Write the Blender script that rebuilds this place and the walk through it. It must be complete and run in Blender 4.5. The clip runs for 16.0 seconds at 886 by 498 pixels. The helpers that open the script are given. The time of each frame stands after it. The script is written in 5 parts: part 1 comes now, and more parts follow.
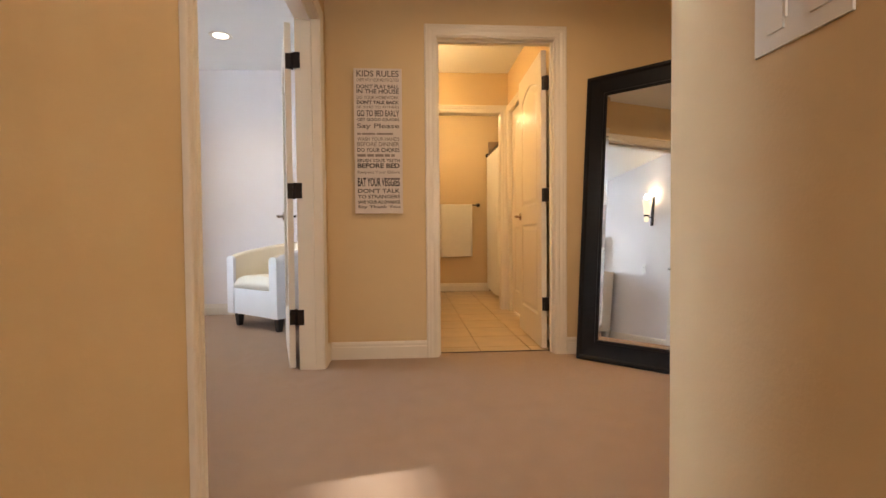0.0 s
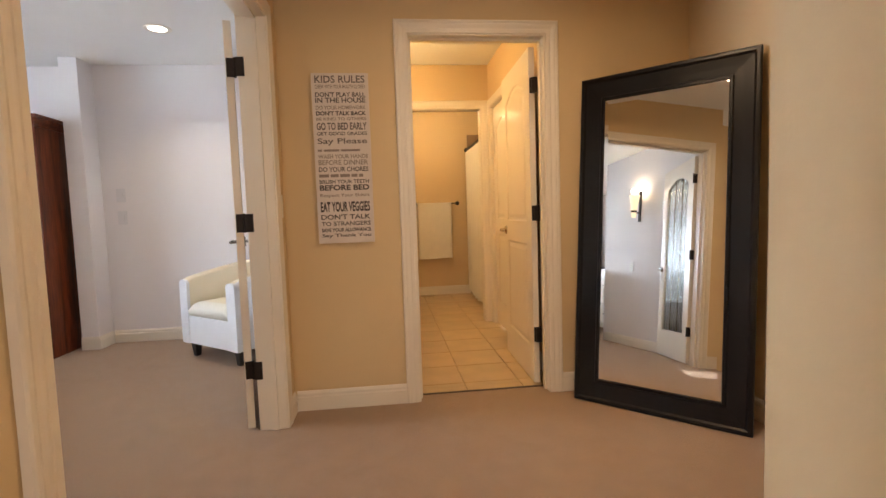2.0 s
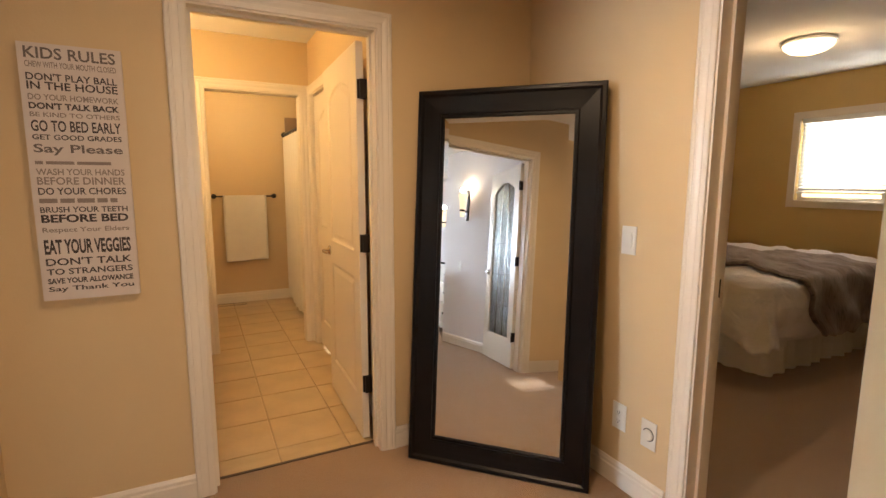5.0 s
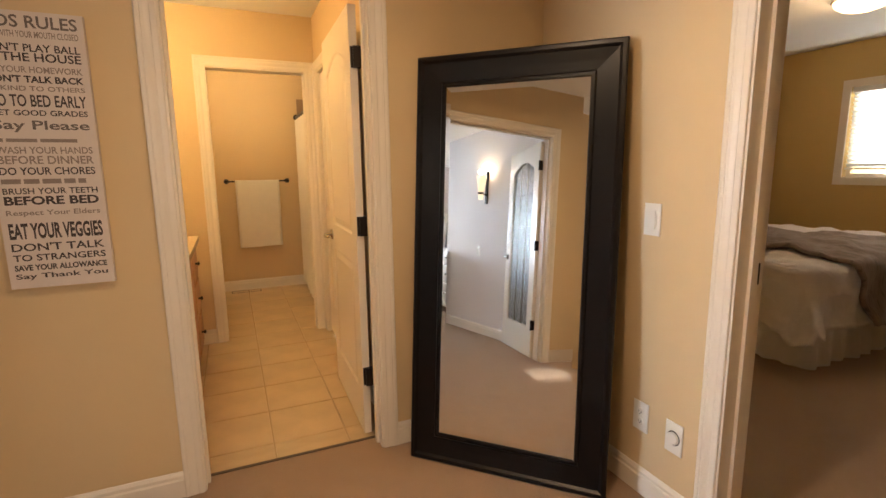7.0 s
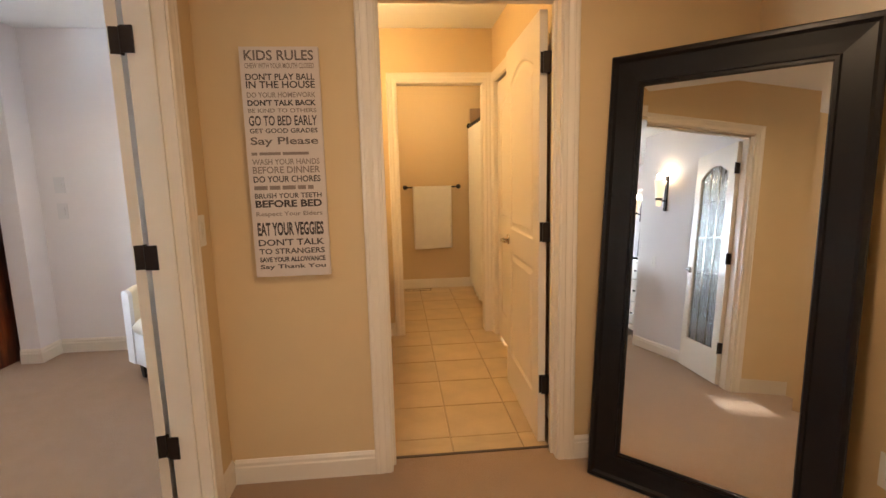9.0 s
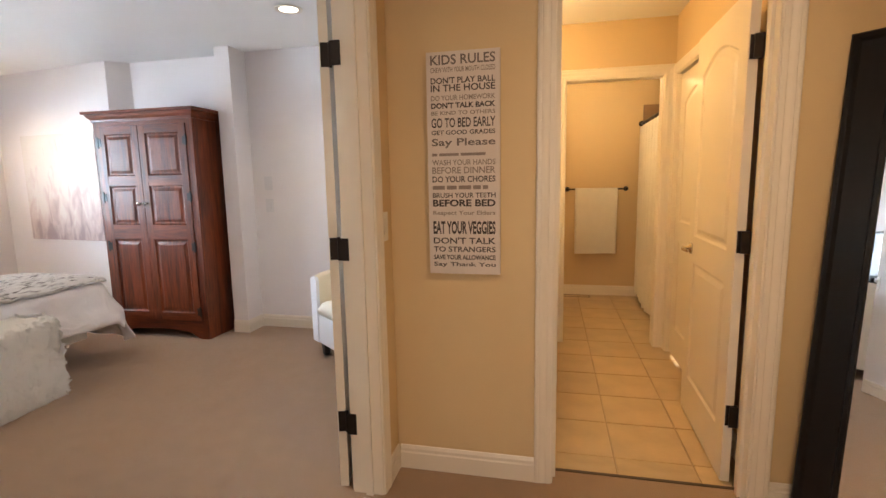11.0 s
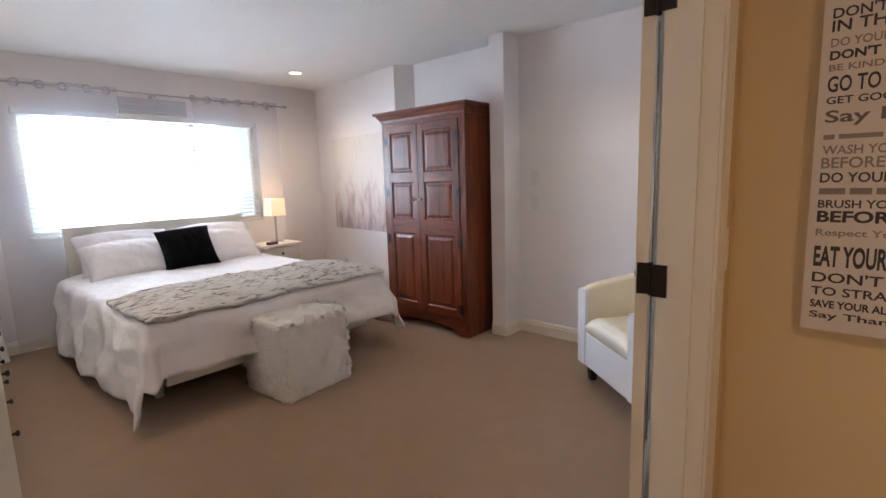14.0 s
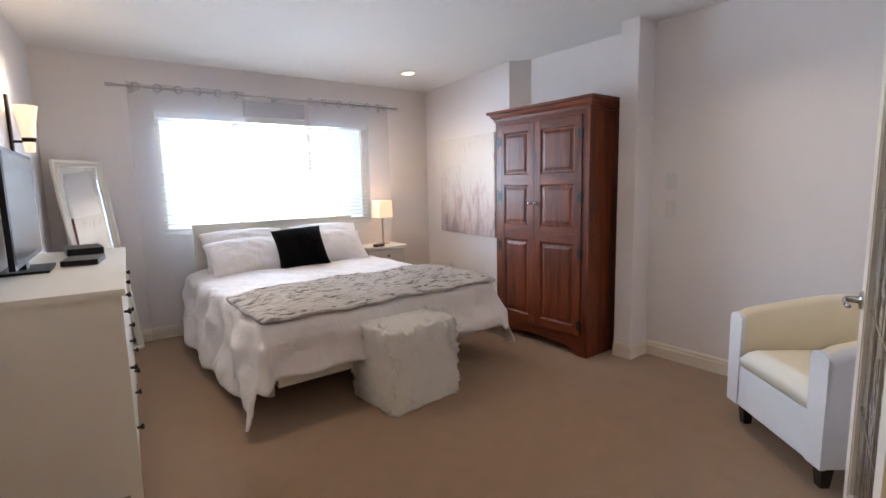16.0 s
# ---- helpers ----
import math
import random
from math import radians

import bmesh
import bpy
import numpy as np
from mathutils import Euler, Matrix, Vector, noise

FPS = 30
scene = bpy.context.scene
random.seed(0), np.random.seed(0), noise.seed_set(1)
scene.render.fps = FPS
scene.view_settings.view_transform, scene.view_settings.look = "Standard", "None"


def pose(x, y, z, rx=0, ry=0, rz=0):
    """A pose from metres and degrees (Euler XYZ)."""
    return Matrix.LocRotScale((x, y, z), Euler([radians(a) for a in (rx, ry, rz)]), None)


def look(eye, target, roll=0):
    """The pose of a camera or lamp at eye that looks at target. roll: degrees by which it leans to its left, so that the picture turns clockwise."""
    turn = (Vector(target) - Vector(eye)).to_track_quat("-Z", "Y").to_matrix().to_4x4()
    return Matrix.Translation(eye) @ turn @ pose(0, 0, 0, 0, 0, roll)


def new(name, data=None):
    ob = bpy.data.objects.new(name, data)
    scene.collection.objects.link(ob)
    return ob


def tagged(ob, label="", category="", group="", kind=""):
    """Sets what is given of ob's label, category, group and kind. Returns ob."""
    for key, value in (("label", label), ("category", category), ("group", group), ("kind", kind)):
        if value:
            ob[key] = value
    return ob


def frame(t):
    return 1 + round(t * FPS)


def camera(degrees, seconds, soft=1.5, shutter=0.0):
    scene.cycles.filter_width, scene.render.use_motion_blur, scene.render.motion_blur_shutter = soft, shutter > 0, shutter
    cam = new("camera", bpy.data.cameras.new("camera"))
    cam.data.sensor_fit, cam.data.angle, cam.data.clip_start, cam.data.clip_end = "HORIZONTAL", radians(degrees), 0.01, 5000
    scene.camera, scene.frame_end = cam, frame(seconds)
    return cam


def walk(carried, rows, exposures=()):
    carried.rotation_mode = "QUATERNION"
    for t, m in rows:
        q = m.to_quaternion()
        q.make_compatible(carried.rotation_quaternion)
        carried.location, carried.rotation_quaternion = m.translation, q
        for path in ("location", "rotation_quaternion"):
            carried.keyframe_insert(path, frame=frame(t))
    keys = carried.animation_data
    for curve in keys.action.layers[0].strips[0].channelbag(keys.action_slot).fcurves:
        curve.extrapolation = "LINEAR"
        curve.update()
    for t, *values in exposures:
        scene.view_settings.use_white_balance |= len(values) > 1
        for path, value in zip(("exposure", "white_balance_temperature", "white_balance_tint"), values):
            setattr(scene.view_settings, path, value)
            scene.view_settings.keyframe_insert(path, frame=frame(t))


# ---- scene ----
cam = camera(84.7, 16.0)
PATH = [
    (0, (1.051, 0.448, 0.786), (1.187, 2.442, 0.728), -0.5),
    (0.5, (1.032, 0.554, 0.865), (1.193, 2.545, 0.772), -1.5),
    (1, (1.041, 0.641, 0.912), (1.22, 2.63, 0.813), -2.0),
    (1.5, (1.065, 0.76, 0.978), (1.258, 2.747, 0.858), -2.1),
    (2, (1.081, 0.848, 1.066), (1.305, 2.83, 0.92), -1.9),
    (2.5, (1.068, 0.966, 1.099), (1.374, 2.938, 0.965), -2.0),
    (3, (1.034, 1.083, 1.169), (1.472, 3.028, 1.017), -1.8),
    (3.5, (1.05, 1.155, 1.245), (1.601, 3.07, 1.067), -1.3),
    (4, (1.123, 1.25, 1.278), (1.787, 3.126, 1.08), -1.2),
    (4.5, (1.192, 1.303, 1.346), (2.008, 3.112, 1.097), -0.3),
    (4.7, (1.206, 1.32, 1.36), (2.093, 3.093, 1.098), 0.1),
    (6.8, (1.423, 1.462, 1.316), (2.263, 3.247, 0.986), -0.6),
    (7, (1.418, 1.473, 1.316), (2.202, 3.283, 0.985), -0.7),
    (7.5, (1.395, 1.489, 1.314), (2.032, 3.356, 0.986), -1.1),
    (8, (1.366, 1.495, 1.317), (1.845, 3.411, 1.0), -1.3),
    (8.5, (1.333, 1.504, 1.317), (1.657, 3.455, 1.013), -1.4),
    (10.8, (1.219, 1.53, 1.313), (0.853, 3.476, 1.036), -1.0),
    (11, (1.214, 1.541, 1.316), (0.782, 3.473, 1.037), -1.0),
    (11.5, (1.179, 1.573, 1.326), (0.58, 3.46, 1.044), -1.0),
    (12, (1.116, 1.641, 1.318), (0.345, 3.465, 1.039), -0.9),
    (12.5, (1.041, 1.732, 1.32), (0.11, 3.48, 1.042), -0.9),
    (13, (0.97, 1.777, 1.338), (-0.089, 3.449, 1.051), -1.1),
    (13.5, (0.896, 1.857, 1.345), (-0.292, 3.439, 1.054), -1.4),
    (14, (0.834, 1.955, 1.353), (-0.477, 3.436, 1.059), -1.8),
    (14.5, (0.783, 2.024, 1.345), (-0.629, 3.411, 1.059), -1.7),
    (15, (0.692, 2.055, 1.332), (-0.79, 3.37, 1.057), -1.6),
    (15.5, (0.611, 2.068, 1.344), (-0.925, 3.319, 1.066), -1.4),
    (16, (0.538, 2.034, 1.339), (-1.037, 3.238, 1.073), -1.3),
]
EXPOSURES = [(0, 2.02, 6500, 12), (2.0, 1.98, 6500, 12), (11.0, 2.0, 6500, 12), (12.5, 1.94, 6500, 12), (13.5, 1.66, 6420, 13), (14.0, 1.40, 6350, 14), (16.0, 1.38, 6350, 14)]
walk(cam, [(t, look(eye, target, roll)) for t, eye, target, roll in PATH], EXPOSURES)

# ---- world, sun, lamps ----
SUN_AZ, SUN_EL = radians(12.0), radians(11.1)
world = bpy.data.worlds.new("world")
scene.world = world
world.use_nodes = True
wn = world.node_tree.nodes
sky = wn.new("ShaderNodeTexSky")
sky.sky_type, sky.sun_disc = "NISHITA", False
sky.sun_elevation, sky.sun_rotation = SUN_EL, radians(90) - SUN_AZ
world.node_tree.links.new(sky.outputs[0], wn["Background"].inputs[0])
wn["Background"].inputs[1].default_value = 0.05


LEVEL = 0.25


def lamp(name, kind, m, energy, color, **more):
    data = bpy.data.lights.new(name, kind)
    data.energy, data.color = energy * (1 if kind == "SUN" else LEVEL), color
    for k, v in more.items():
        if k == "size":
            data.size = v
        elif k == "size_y":
            data.shape, data.size_y = "RECTANGLE", v
        elif k == "radius":
            data.shadow_soft_size = v
        elif k == "spread":
            data.spread = v
        elif k == "angle":
            data.angle = v
        elif k == "disk":
            data.shape, data.size = "DISK", v
    ob = new(name, data)
    ob.matrix_world = m
    return ob


toward_sun = Vector((math.cos(SUN_AZ) * math.cos(SUN_EL), math.sin(SUN_AZ) * math.cos(SUN_EL), math.sin(SUN_EL)))
lamp("sun", "SUN", look(toward_sun * 20, (0, 0, 0)), 5.0, (1.0, 0.93, 0.82), angle=radians(0.6))
lamp("west_window_sky", "AREA", look((-4.56, 3.65, 1.47), (0, 3.45, 1.9)), 122.0, (0.74, 0.86, 1.0), size=1.45, size_y=0.95, spread=radians(140))
lamp("east_window_sky", "AREA", look((7.12, 3.5, 1.7), (3, 3.5, 1.2)), 8.0, (0.62, 0.82, 1.0), size=1.4, size_y=0.9)
WARM = (1.0, 0.70, 0.42)
for n, x, y, e in (("bedroom_spot", -0.49, 4.63, 5), ("bedroom_spot", -3.70, 4.88, 8), ("bedroom_spot", -2.3, 2.75, 7)):
    lamp(n, "AREA", pose(x, y, 2.40), e, (1.0, 0.80, 0.58), disk=0.12, spread=radians(130))
lamp("hall_spot", "AREA", pose(1.75, 2.30, 2.40), 16.5, WARM, disk=0.14, spread=radians(165))
# added fill to brighten the stair walls; the south wall has no window
lamp("stair_window_sky", "AREA", look((0.95, -1.9, 1.5), (1.35, 1.0, 1.0)), 32, (1.0, 0.93, 0.84), size=1.0, size_y=1.3)
lamp("vanity_bulb", "POINT", pose(0.85, 4.6, 2.1), 29, (1.0, 0.71, 0.33), radius=0.1)
lamp("bath_bulb", "POINT", pose(1.6, 6.35, 2.25), 19, (1.0, 0.70, 0.34), radius=0.08)
lamp("guest_bulb", "POINT", pose(5.5, 3.6, 2.25), 11, (1.0, 0.66, 0.34), radius=0.12)
lamp("bedside_bulb", "POINT", pose(-4.22, 4.82, 1.115), 3.6, WARM, radius=0.03)


# ---- materials ----
def material(name, color, rough=0.6, metal=0.0, scale=6.0, vary=0.06, bump=0.05, bump_scale=200.0, kind="noise", coat=0.0, sheen=0.0, random_tone=0.0, transmission=0.0, emission=None):
    m = bpy.data.materials.new(name)
    m.use_nodes = True
    n, l = m.node_tree.nodes, m.node_tree.links
    b = n["Principled BSDF"]
    b.inputs["Roughness"].default_value, b.inputs["Metallic"].default_value = rough, metal
    b.inputs["Coat Weight"].default_value, b.inputs["Sheen Weight"].default_value = coat, sheen
    b.inputs["Transmission Weight"].default_value = transmission
    tc = n.new("ShaderNodeTexCoord")
    tex = n.new("ShaderNodeTexNoise")
    tex.inputs["Scale"].default_value, tex.inputs["Detail"].default_value = scale, 5
    l.new(tc.outputs["Object"], tex.inputs["Vector"])
    ramp = n.new("ShaderNodeMix")
    ramp.data_type = "RGBA"
    dark = [max(c * (1 - vary * 2), 0) for c in color]
    light = [min(c * (1 + vary), 1) for c in color]
    ramp.inputs["A"].default_value, ramp.inputs["B"].default_value = (*dark, 1), (*light, 1)
    l.new(tex.outputs["Fac"], ramp.inputs["Factor"])
    out = ramp.outputs["Result"]
    if random_tone:
        info = n.new("ShaderNodeObjectInfo")
        hsv = n.new("ShaderNodeHueSaturation")
        mr = n.new("ShaderNodeMapRange")
        mr.inputs["To Min"].default_value, mr.inputs["To Max"].default_value = 1 - random_tone, 1 + random_tone
        l.new(info.outputs["Random"], mr.inputs["Value"])
        l.new(mr.outputs["Result"], hsv.inputs["Value"])
        l.new(out, hsv.inputs["Color"])
        out = hsv.outputs["Color"]
    l.new(out, b.inputs["Base Color"])
    if bump:
        fine = n.new("ShaderNodeTexNoise")
        fine.inputs["Scale"].default_value, fine.inputs["Detail"].default_value = bump_scale, 3
        l.new(tc.outputs["Object"], fine.inputs["Vector"])
        bp = n.new("ShaderNodeBump")
        bp.inputs["Strength"].default_value, bp.inputs["Distance"].default_value = bump, 0.01
        l.new(fine.outputs["Fac"], bp.inputs["Height"])
        l.new(bp.outputs["Normal"], b.inputs["Normal"])
    if emission:
        b.inputs["Emission Color"].default_value, b.inputs["Emission Strength"].default_value = (*emission[0], 1), emission[1] * LEVEL
    return m


BEIGE = material("beige_wall_paint", (0.66, 0.495, 0.285), 0.75, vary=0.02, scale=1.5, bump=0.06, bump_scale=120)
OFFWHITE = material("offwhite_wall_paint", (0.79, 0.75, 0.745), 0.75, vary=0.02, scale=1.5, bump=0.06, bump_scale=120)
OCHRE = material("ochre_wall_paint", (0.60, 0.42, 0.16), 0.75, vary=0.03, scale=1.5, bump=0.06, bump_scale=120)
CEIL = material("ceiling_paint", (0.80, 0.79, 0.77), 0.9, vary=0.02, scale=2, bump=0.15, bump_scale=160)
TRIM = material("white_gloss_trim", (0.77, 0.70, 0.60), 0.32, vary=0.02, scale=3, bump=0.02, bump_scale=60)
CARPET = material("beige_carpet", (0.350, 0.216, 0.122), 0.95, vary=0.10, scale=9, bump=0.6, bump_scale=420, sheen=0.3)
TILE = material("cream_floor_tile", (0.55, 0.40, 0.23), 0.28, vary=0.17, scale=5, bump=0.05, bump_scale=40, random_tone=0.07)
GROUT = material("tan_grout", (0.45, 0.325, 0.185), 0.9, vary=0.1, scale=20)
BLACK = material("black_lacquer", (0.005, 0.0045, 0.005), 0.34, vary=0.2, scale=14, bump=0.04, bump_scale=60)
BLACK.node_tree.nodes["Principled BSDF"].inputs["Specular IOR Level"].default_value = 0.28
BRONZE = material("dark_bronze", (0.03, 0.022, 0.018), 0.4, metal=0.7, vary=0.2, bump=0.03)
STEEL = material("brushed_steel", (0.48, 0.47, 0.48), 0.35, metal=1.0, vary=0.05, bump=0)
CHROME = material("satin_nickel", (0.6, 0.58, 0.55), 0.22, metal=1.0, vary=0.03, bump=0)
MIRROR = material("mirror_glass", (0.85, 0.87, 0.86), 0.01, metal=1.0, vary=0.0, bump=0)
WHITEPAINT = material("white_furniture_paint", (0.80, 0.77, 0.70), 0.35, vary=0.02, scale=4, bump=0.02, bump_scale=80)
LEATHER = material("white_leather", (0.78, 0.75, 0.66), 0.38, vary=0.03, scale=6, bump=0.12, bump_scale=260)
BLACKWOOD = material("black_stained_wood", (0.015, 0.01, 0.008), 0.4, vary=0.2)
def crumpled(name, color, strength=0.22):
    m = material(name, color, 0.85, vary=0.02, scale=5, bump=strength, bump_scale=7, sheen=0.1)
    n, l = m.node_tree.nodes, m.node_tree.links
    for node in n:
        if node.type == "TEX_NOISE" and abs(node.inputs["Scale"].default_value - 7) < 0.01:
            node.inputs["Detail"].default_value, node.inputs["Distortion"].default_value, node.inputs["Roughness"].default_value = 3, 0.9, 0.45
        if node.type == "BUMP":
            node.inputs["Distance"].default_value = 0.045
    return m


BEDCLOTH = crumpled("rumpled_white_cotton", (0.83, 0.80, 0.81), 0.34)
COTTON = material("white_cotton", (0.80, 0.78, 0.78), 0.85, vary=0.02, scale=5, bump=0.1, bump_scale=500, sheen=0.2)
BLACKFUR = material("black_plush", (0.004, 0.004, 0.005), 0.98, vary=0.3, bump=0.8, bump_scale=220)
BLACKFUR.node_tree.nodes["Principled BSDF"].inputs["Specular IOR Level"].default_value = 0.1
PLASTIC = material("white_plastic", (0.78, 0.76, 0.71), 0.35, vary=0.01, bump=0)
COOLPLASTIC = material("grey_white_plastic", (0.70, 0.68, 0.68), 0.35, vary=0.01, bump=0)


def glass_material(name):
    m = bpy.data.materials.new(name)
    m.use_nodes = True
    b = m.node_tree.nodes["Principled BSDF"]
    b.inputs["Transmission Weight"].default_value, b.inputs["Roughness"].default_value, b.inputs["IOR"].default_value = 1.0, 0.0, 1.45
    b.inputs["Base Color"].default_value = (0.95, 0.98, 0.97, 1)
    return m


GLASS = glass_material("clear_glass")


def glow(name, color, strength):
    m = bpy.data.materials.new(name)
    m.use_nodes = True
    b = m.node_tree.nodes["Principled BSDF"]
    b.inputs["Base Color"].default_value = (*color, 1)
    b.inputs["Emission Color"].default_value, b.inputs["Emission Strength"].default_value = (*color, 1), strength * LEVEL
    return m


LAMPGLOW = glow("lit_lens", (1.0, 0.9, 0.76), 6.0)
SHADEGLOW = glow("lit_shade", (1.0, 0.62, 0.28), 2.2)
SCONCEGLOW = glow("lit_sconce_glass", (1.0, 0.72, 0.42), 4.0)


# ---- mesh helpers ----
def part(name, bm, mat, parent=None, label="", smooth=False, bevel=0.0, segments=2):
    if bevel:
        bmesh.ops.bevel(bm, geom=[e for e in bm.edges if len(e.link_faces) == 2 and e.calc_face_angle(0) > 0.5], offset=bevel, segments=segments, profile=0.6, affect="EDGES", clamp_overlap=True)
    me = bpy.data.meshes.new(name)
    bmesh.ops.recalc_face_normals(bm, faces=bm.faces)
    bm.to_mesh(me)
    bm.free()
    for p in me.polygons:
        p.use_smooth = smooth
    if mat:
        me.materials.append(mat)
    ob = new(name, me)
    ob.parent = parent
    return tagged(ob, label)


def thing(name, m, label, category, group="", kind=""):
    ob = new(name)
    ob.matrix_world = m
    return tagged(ob, label, category, group, kind)


def box(bm, x0, x1, y0, y1, z0, z1, m=None):
    vs = [bm.verts.new((x, y, z)) for x in (x0, x1) for y in (y0, y1) for z in (z0, z1)]
    for f in ((0, 1, 3, 2), (4, 6, 7, 5), (0, 4, 5, 1), (2, 3, 7, 6), (0, 2, 6, 4), (1, 5, 7, 3)):
        bm.faces.new([vs[i] for i in f])
    if m is not None:
        bmesh.ops.transform(bm, matrix=m, verts=vs)
    return bm


def boxes(*rows):
    bm = bmesh.new()
    for r in rows:
        box(bm, *r)
    return bm


def turned(profile, steps=24, m=None):
    """A body of revolution about z from (radius, height) rows."""
    bm = bmesh.new()
    rings = []
    for r, z in profile:
        rings.append([bm.verts.new((max(r, 0.0004) * math.cos(2 * math.pi * i / steps), max(r, 0.0004) * math.sin(2 * math.pi * i / steps), z)) for i in range(steps)])
    for a, b in zip(rings, rings[1:]):
        for i in range(steps):
            bm.faces.new((a[i], a[(i + 1) % steps], b[(i + 1) % steps], b[i]))
    bm.faces.new(rings[0][::-1]), bm.faces.new(rings[-1])
    if m is not None:
        bmesh.ops.transform(bm, matrix=m, verts=bm.verts)
    return bm


def sweep(bm, section, a, b, up=(0, 0, 1), cut_a=0.0, cut_b=0.0):
    """Extrudes section rows (across, up) from a to b; cut lengthens the end in step with across, for mitres."""
    a, b, up = Vector(a), Vector(b), Vector(up)
    way = (b - a).normalized()
    side = up.cross(way).normalized()
    ra = [bm.verts.new(a + side * s + up * u - way * cut_a * u) for s, u in section]
    rb = [bm.verts.new(b + side * s + up * u + way * cut_b * u) for s, u in section]
    n = len(section)
    for i in range(n):
        bm.faces.new((ra[i], ra[(i + 1) % n], rb[(i + 1) % n], rb[i]))
    bm.faces.new(ra[::-1]), bm.faces.new(rb)


def structure(name, bm, mat, bevel=0.0, smooth=False, label=""):
    return tagged(part(name, bm, mat, None, label, smooth, bevel), kind="structure")


def wall(name, p, q, thick, mat, openings=(), top=2.45, bottom=0.0):
    """A wall whose face runs from p to q, its thickness to the left of that way. openings: (from, to, sill, head) along it."""
    p, q = Vector((*p, 0)), Vector((*q, 0))
    length = (q - p).length
    m = Matrix.Translation(p) @ Matrix.Rotation(math.atan2(q.y - p.y, q.x - p.x), 4, "Z")
    bm, at = bmesh.new(), 0.0
    for a, b, sill, head in openings:
        if a > at:
            box(bm, at, a, 0, thick, bottom, top)
        if sill > bottom:
            box(bm, a, b, 0, thick, bottom, sill)
        if head < top:
            box(bm, a, b, 0, thick, head, top)
        at = b
    if at < length:
        box(bm, at, length, 0, thick, bottom, top)
    ob = structure(name, bm, mat)
    ob.matrix_world = m
    return ob


BASE = [(0, 0), (0.014, 0), (0.014, 0.075), (0.010, 0.082), (0.010, 0.095), (0.004, 0.108), (0, 0.110)]


def baseboard(rows):
    """Each row: two floor points; the room lies to the left of the way."""
    for a, b in rows:
        bm = bmesh.new()
        sweep(bm, BASE, (*a, 0), (*b, 0))
        structure("baseboard", bm, TRIM)


CASING = [(0, 0), (0.011, 0), (0.013, 0.003), (0.0135, 0.020), (0.0115, 0.023), (0.0125, 0.030), (0.0155, 0.040), (0.0165, 0.050), (0.0150, 0.053), (0.0175, 0.057), (0.0175, 0.066), (0.014, 0.071), (0, 0.072)]


def casing(name, origin, along, out, a, b, head, foot=0.0):
    """Door trim on a wall face: legs at a and b along the wall, head piece above; out points into the room."""
    o, al, ou = Vector(origin), Vector(along).normalized(), Vector(out).normalized()
    up = Vector((0, 0, 1))
    for s, e, acr in ((o + al * a + up * foot, o + al * a + up * head, -al), (o + al * b + up * foot, o + al * b + up * head, al), (o + al * a + up * head, o + al * b + up * head, up)):
        bm = bmesh.new()
        w = (e - s).normalized()
        is_head = acr == up
        ra = [bm.verts.new(s + ou * d + acr * u - w * (u if is_head else 0)) for d, u in CASING]
        rb = [bm.verts.new(e + ou * d + acr * u + w * u) for d, u in CASING]
        n = len(CASING)
        for i in range(n):
            bm.faces.new((ra[i], ra[(i + 1) % n], rb[(i + 1) % n], rb[i]))
        bm.faces.new(ra[::-1]), bm.faces.new(rb)
        structure(name, bm, TRIM)


# ---- large structure ----
H = 2.45
structure("floor", boxes((-4.7, 2.98, 1.2, 3.66, -0.2, 0), (-4.7, 0.5, 3.66, 5.8, -0.2, 0), (2.98, 7.1, -0.5, 5.4, -0.2, 0)), CARPET, label="beige cut-pile carpet through hall and bedrooms")
structure("floor_bathroom", boxes((0.5, 2.98, 3.66, 7.4, -0.2, -0.008)), GROUT, label="grout bed under the bathroom tiles")
structure("ceiling", boxes((-4.7, 7.3, -2.2, 7.4, H, H + 0.1)), CEIL)
# hall
wall("wall_hall_north", (2.98, 3.67), (0.41, 3.67), 0.115, BEIGE, [(0.97, 1.765, 0, 2.055)], H)
wall("wall_hall_west", (0.41, 1.66), (0.41, -2.0), 0.125, BEIGE, (), H, -1.4)
wall("wall_hall_west", (0.41, 3.35), (0.41, 1.66), 0.125, BEIGE, [(0, 1.69, 0, 2.055)], H)
wall("wall_hall_west", (0.41, 3.555), (0.41, 3.35), 0.125, BEIGE, (), H)
wall("wall_hall_east", (2.86, 3.555), (2.86, 1.40), 0.12, BEIGE, [(1.060, 1.9, 0, 2.055)], H)
wall("wall_hall_south", (1.754, 1.40), (2.98, 1.40), 0.10, BEIGE, (), H)
wall("wall_stair_east", (1.634, 1.50), (1.634, -2.0), 0.12, BEIGE, (), H, -1.4)
wall("wall_stair_south", (1.754, -2.12), (0.41, -2.12), -0.12, BEIGE, (), H, -1.4)
for i in range(6):
    structure("stair", boxes((0.535, 1.634, 1.2 - 0.27 * (i + 1), 1.2 - 0.27 * i + 0.02, -0.18 * (i + 2), -0.18 * (i + 1))), CARPET, bevel=0.012)
structure("stair_landing", boxes((0.535, 1.634, -2.0, -0.4, -1.36, -1.26)), CARPET)
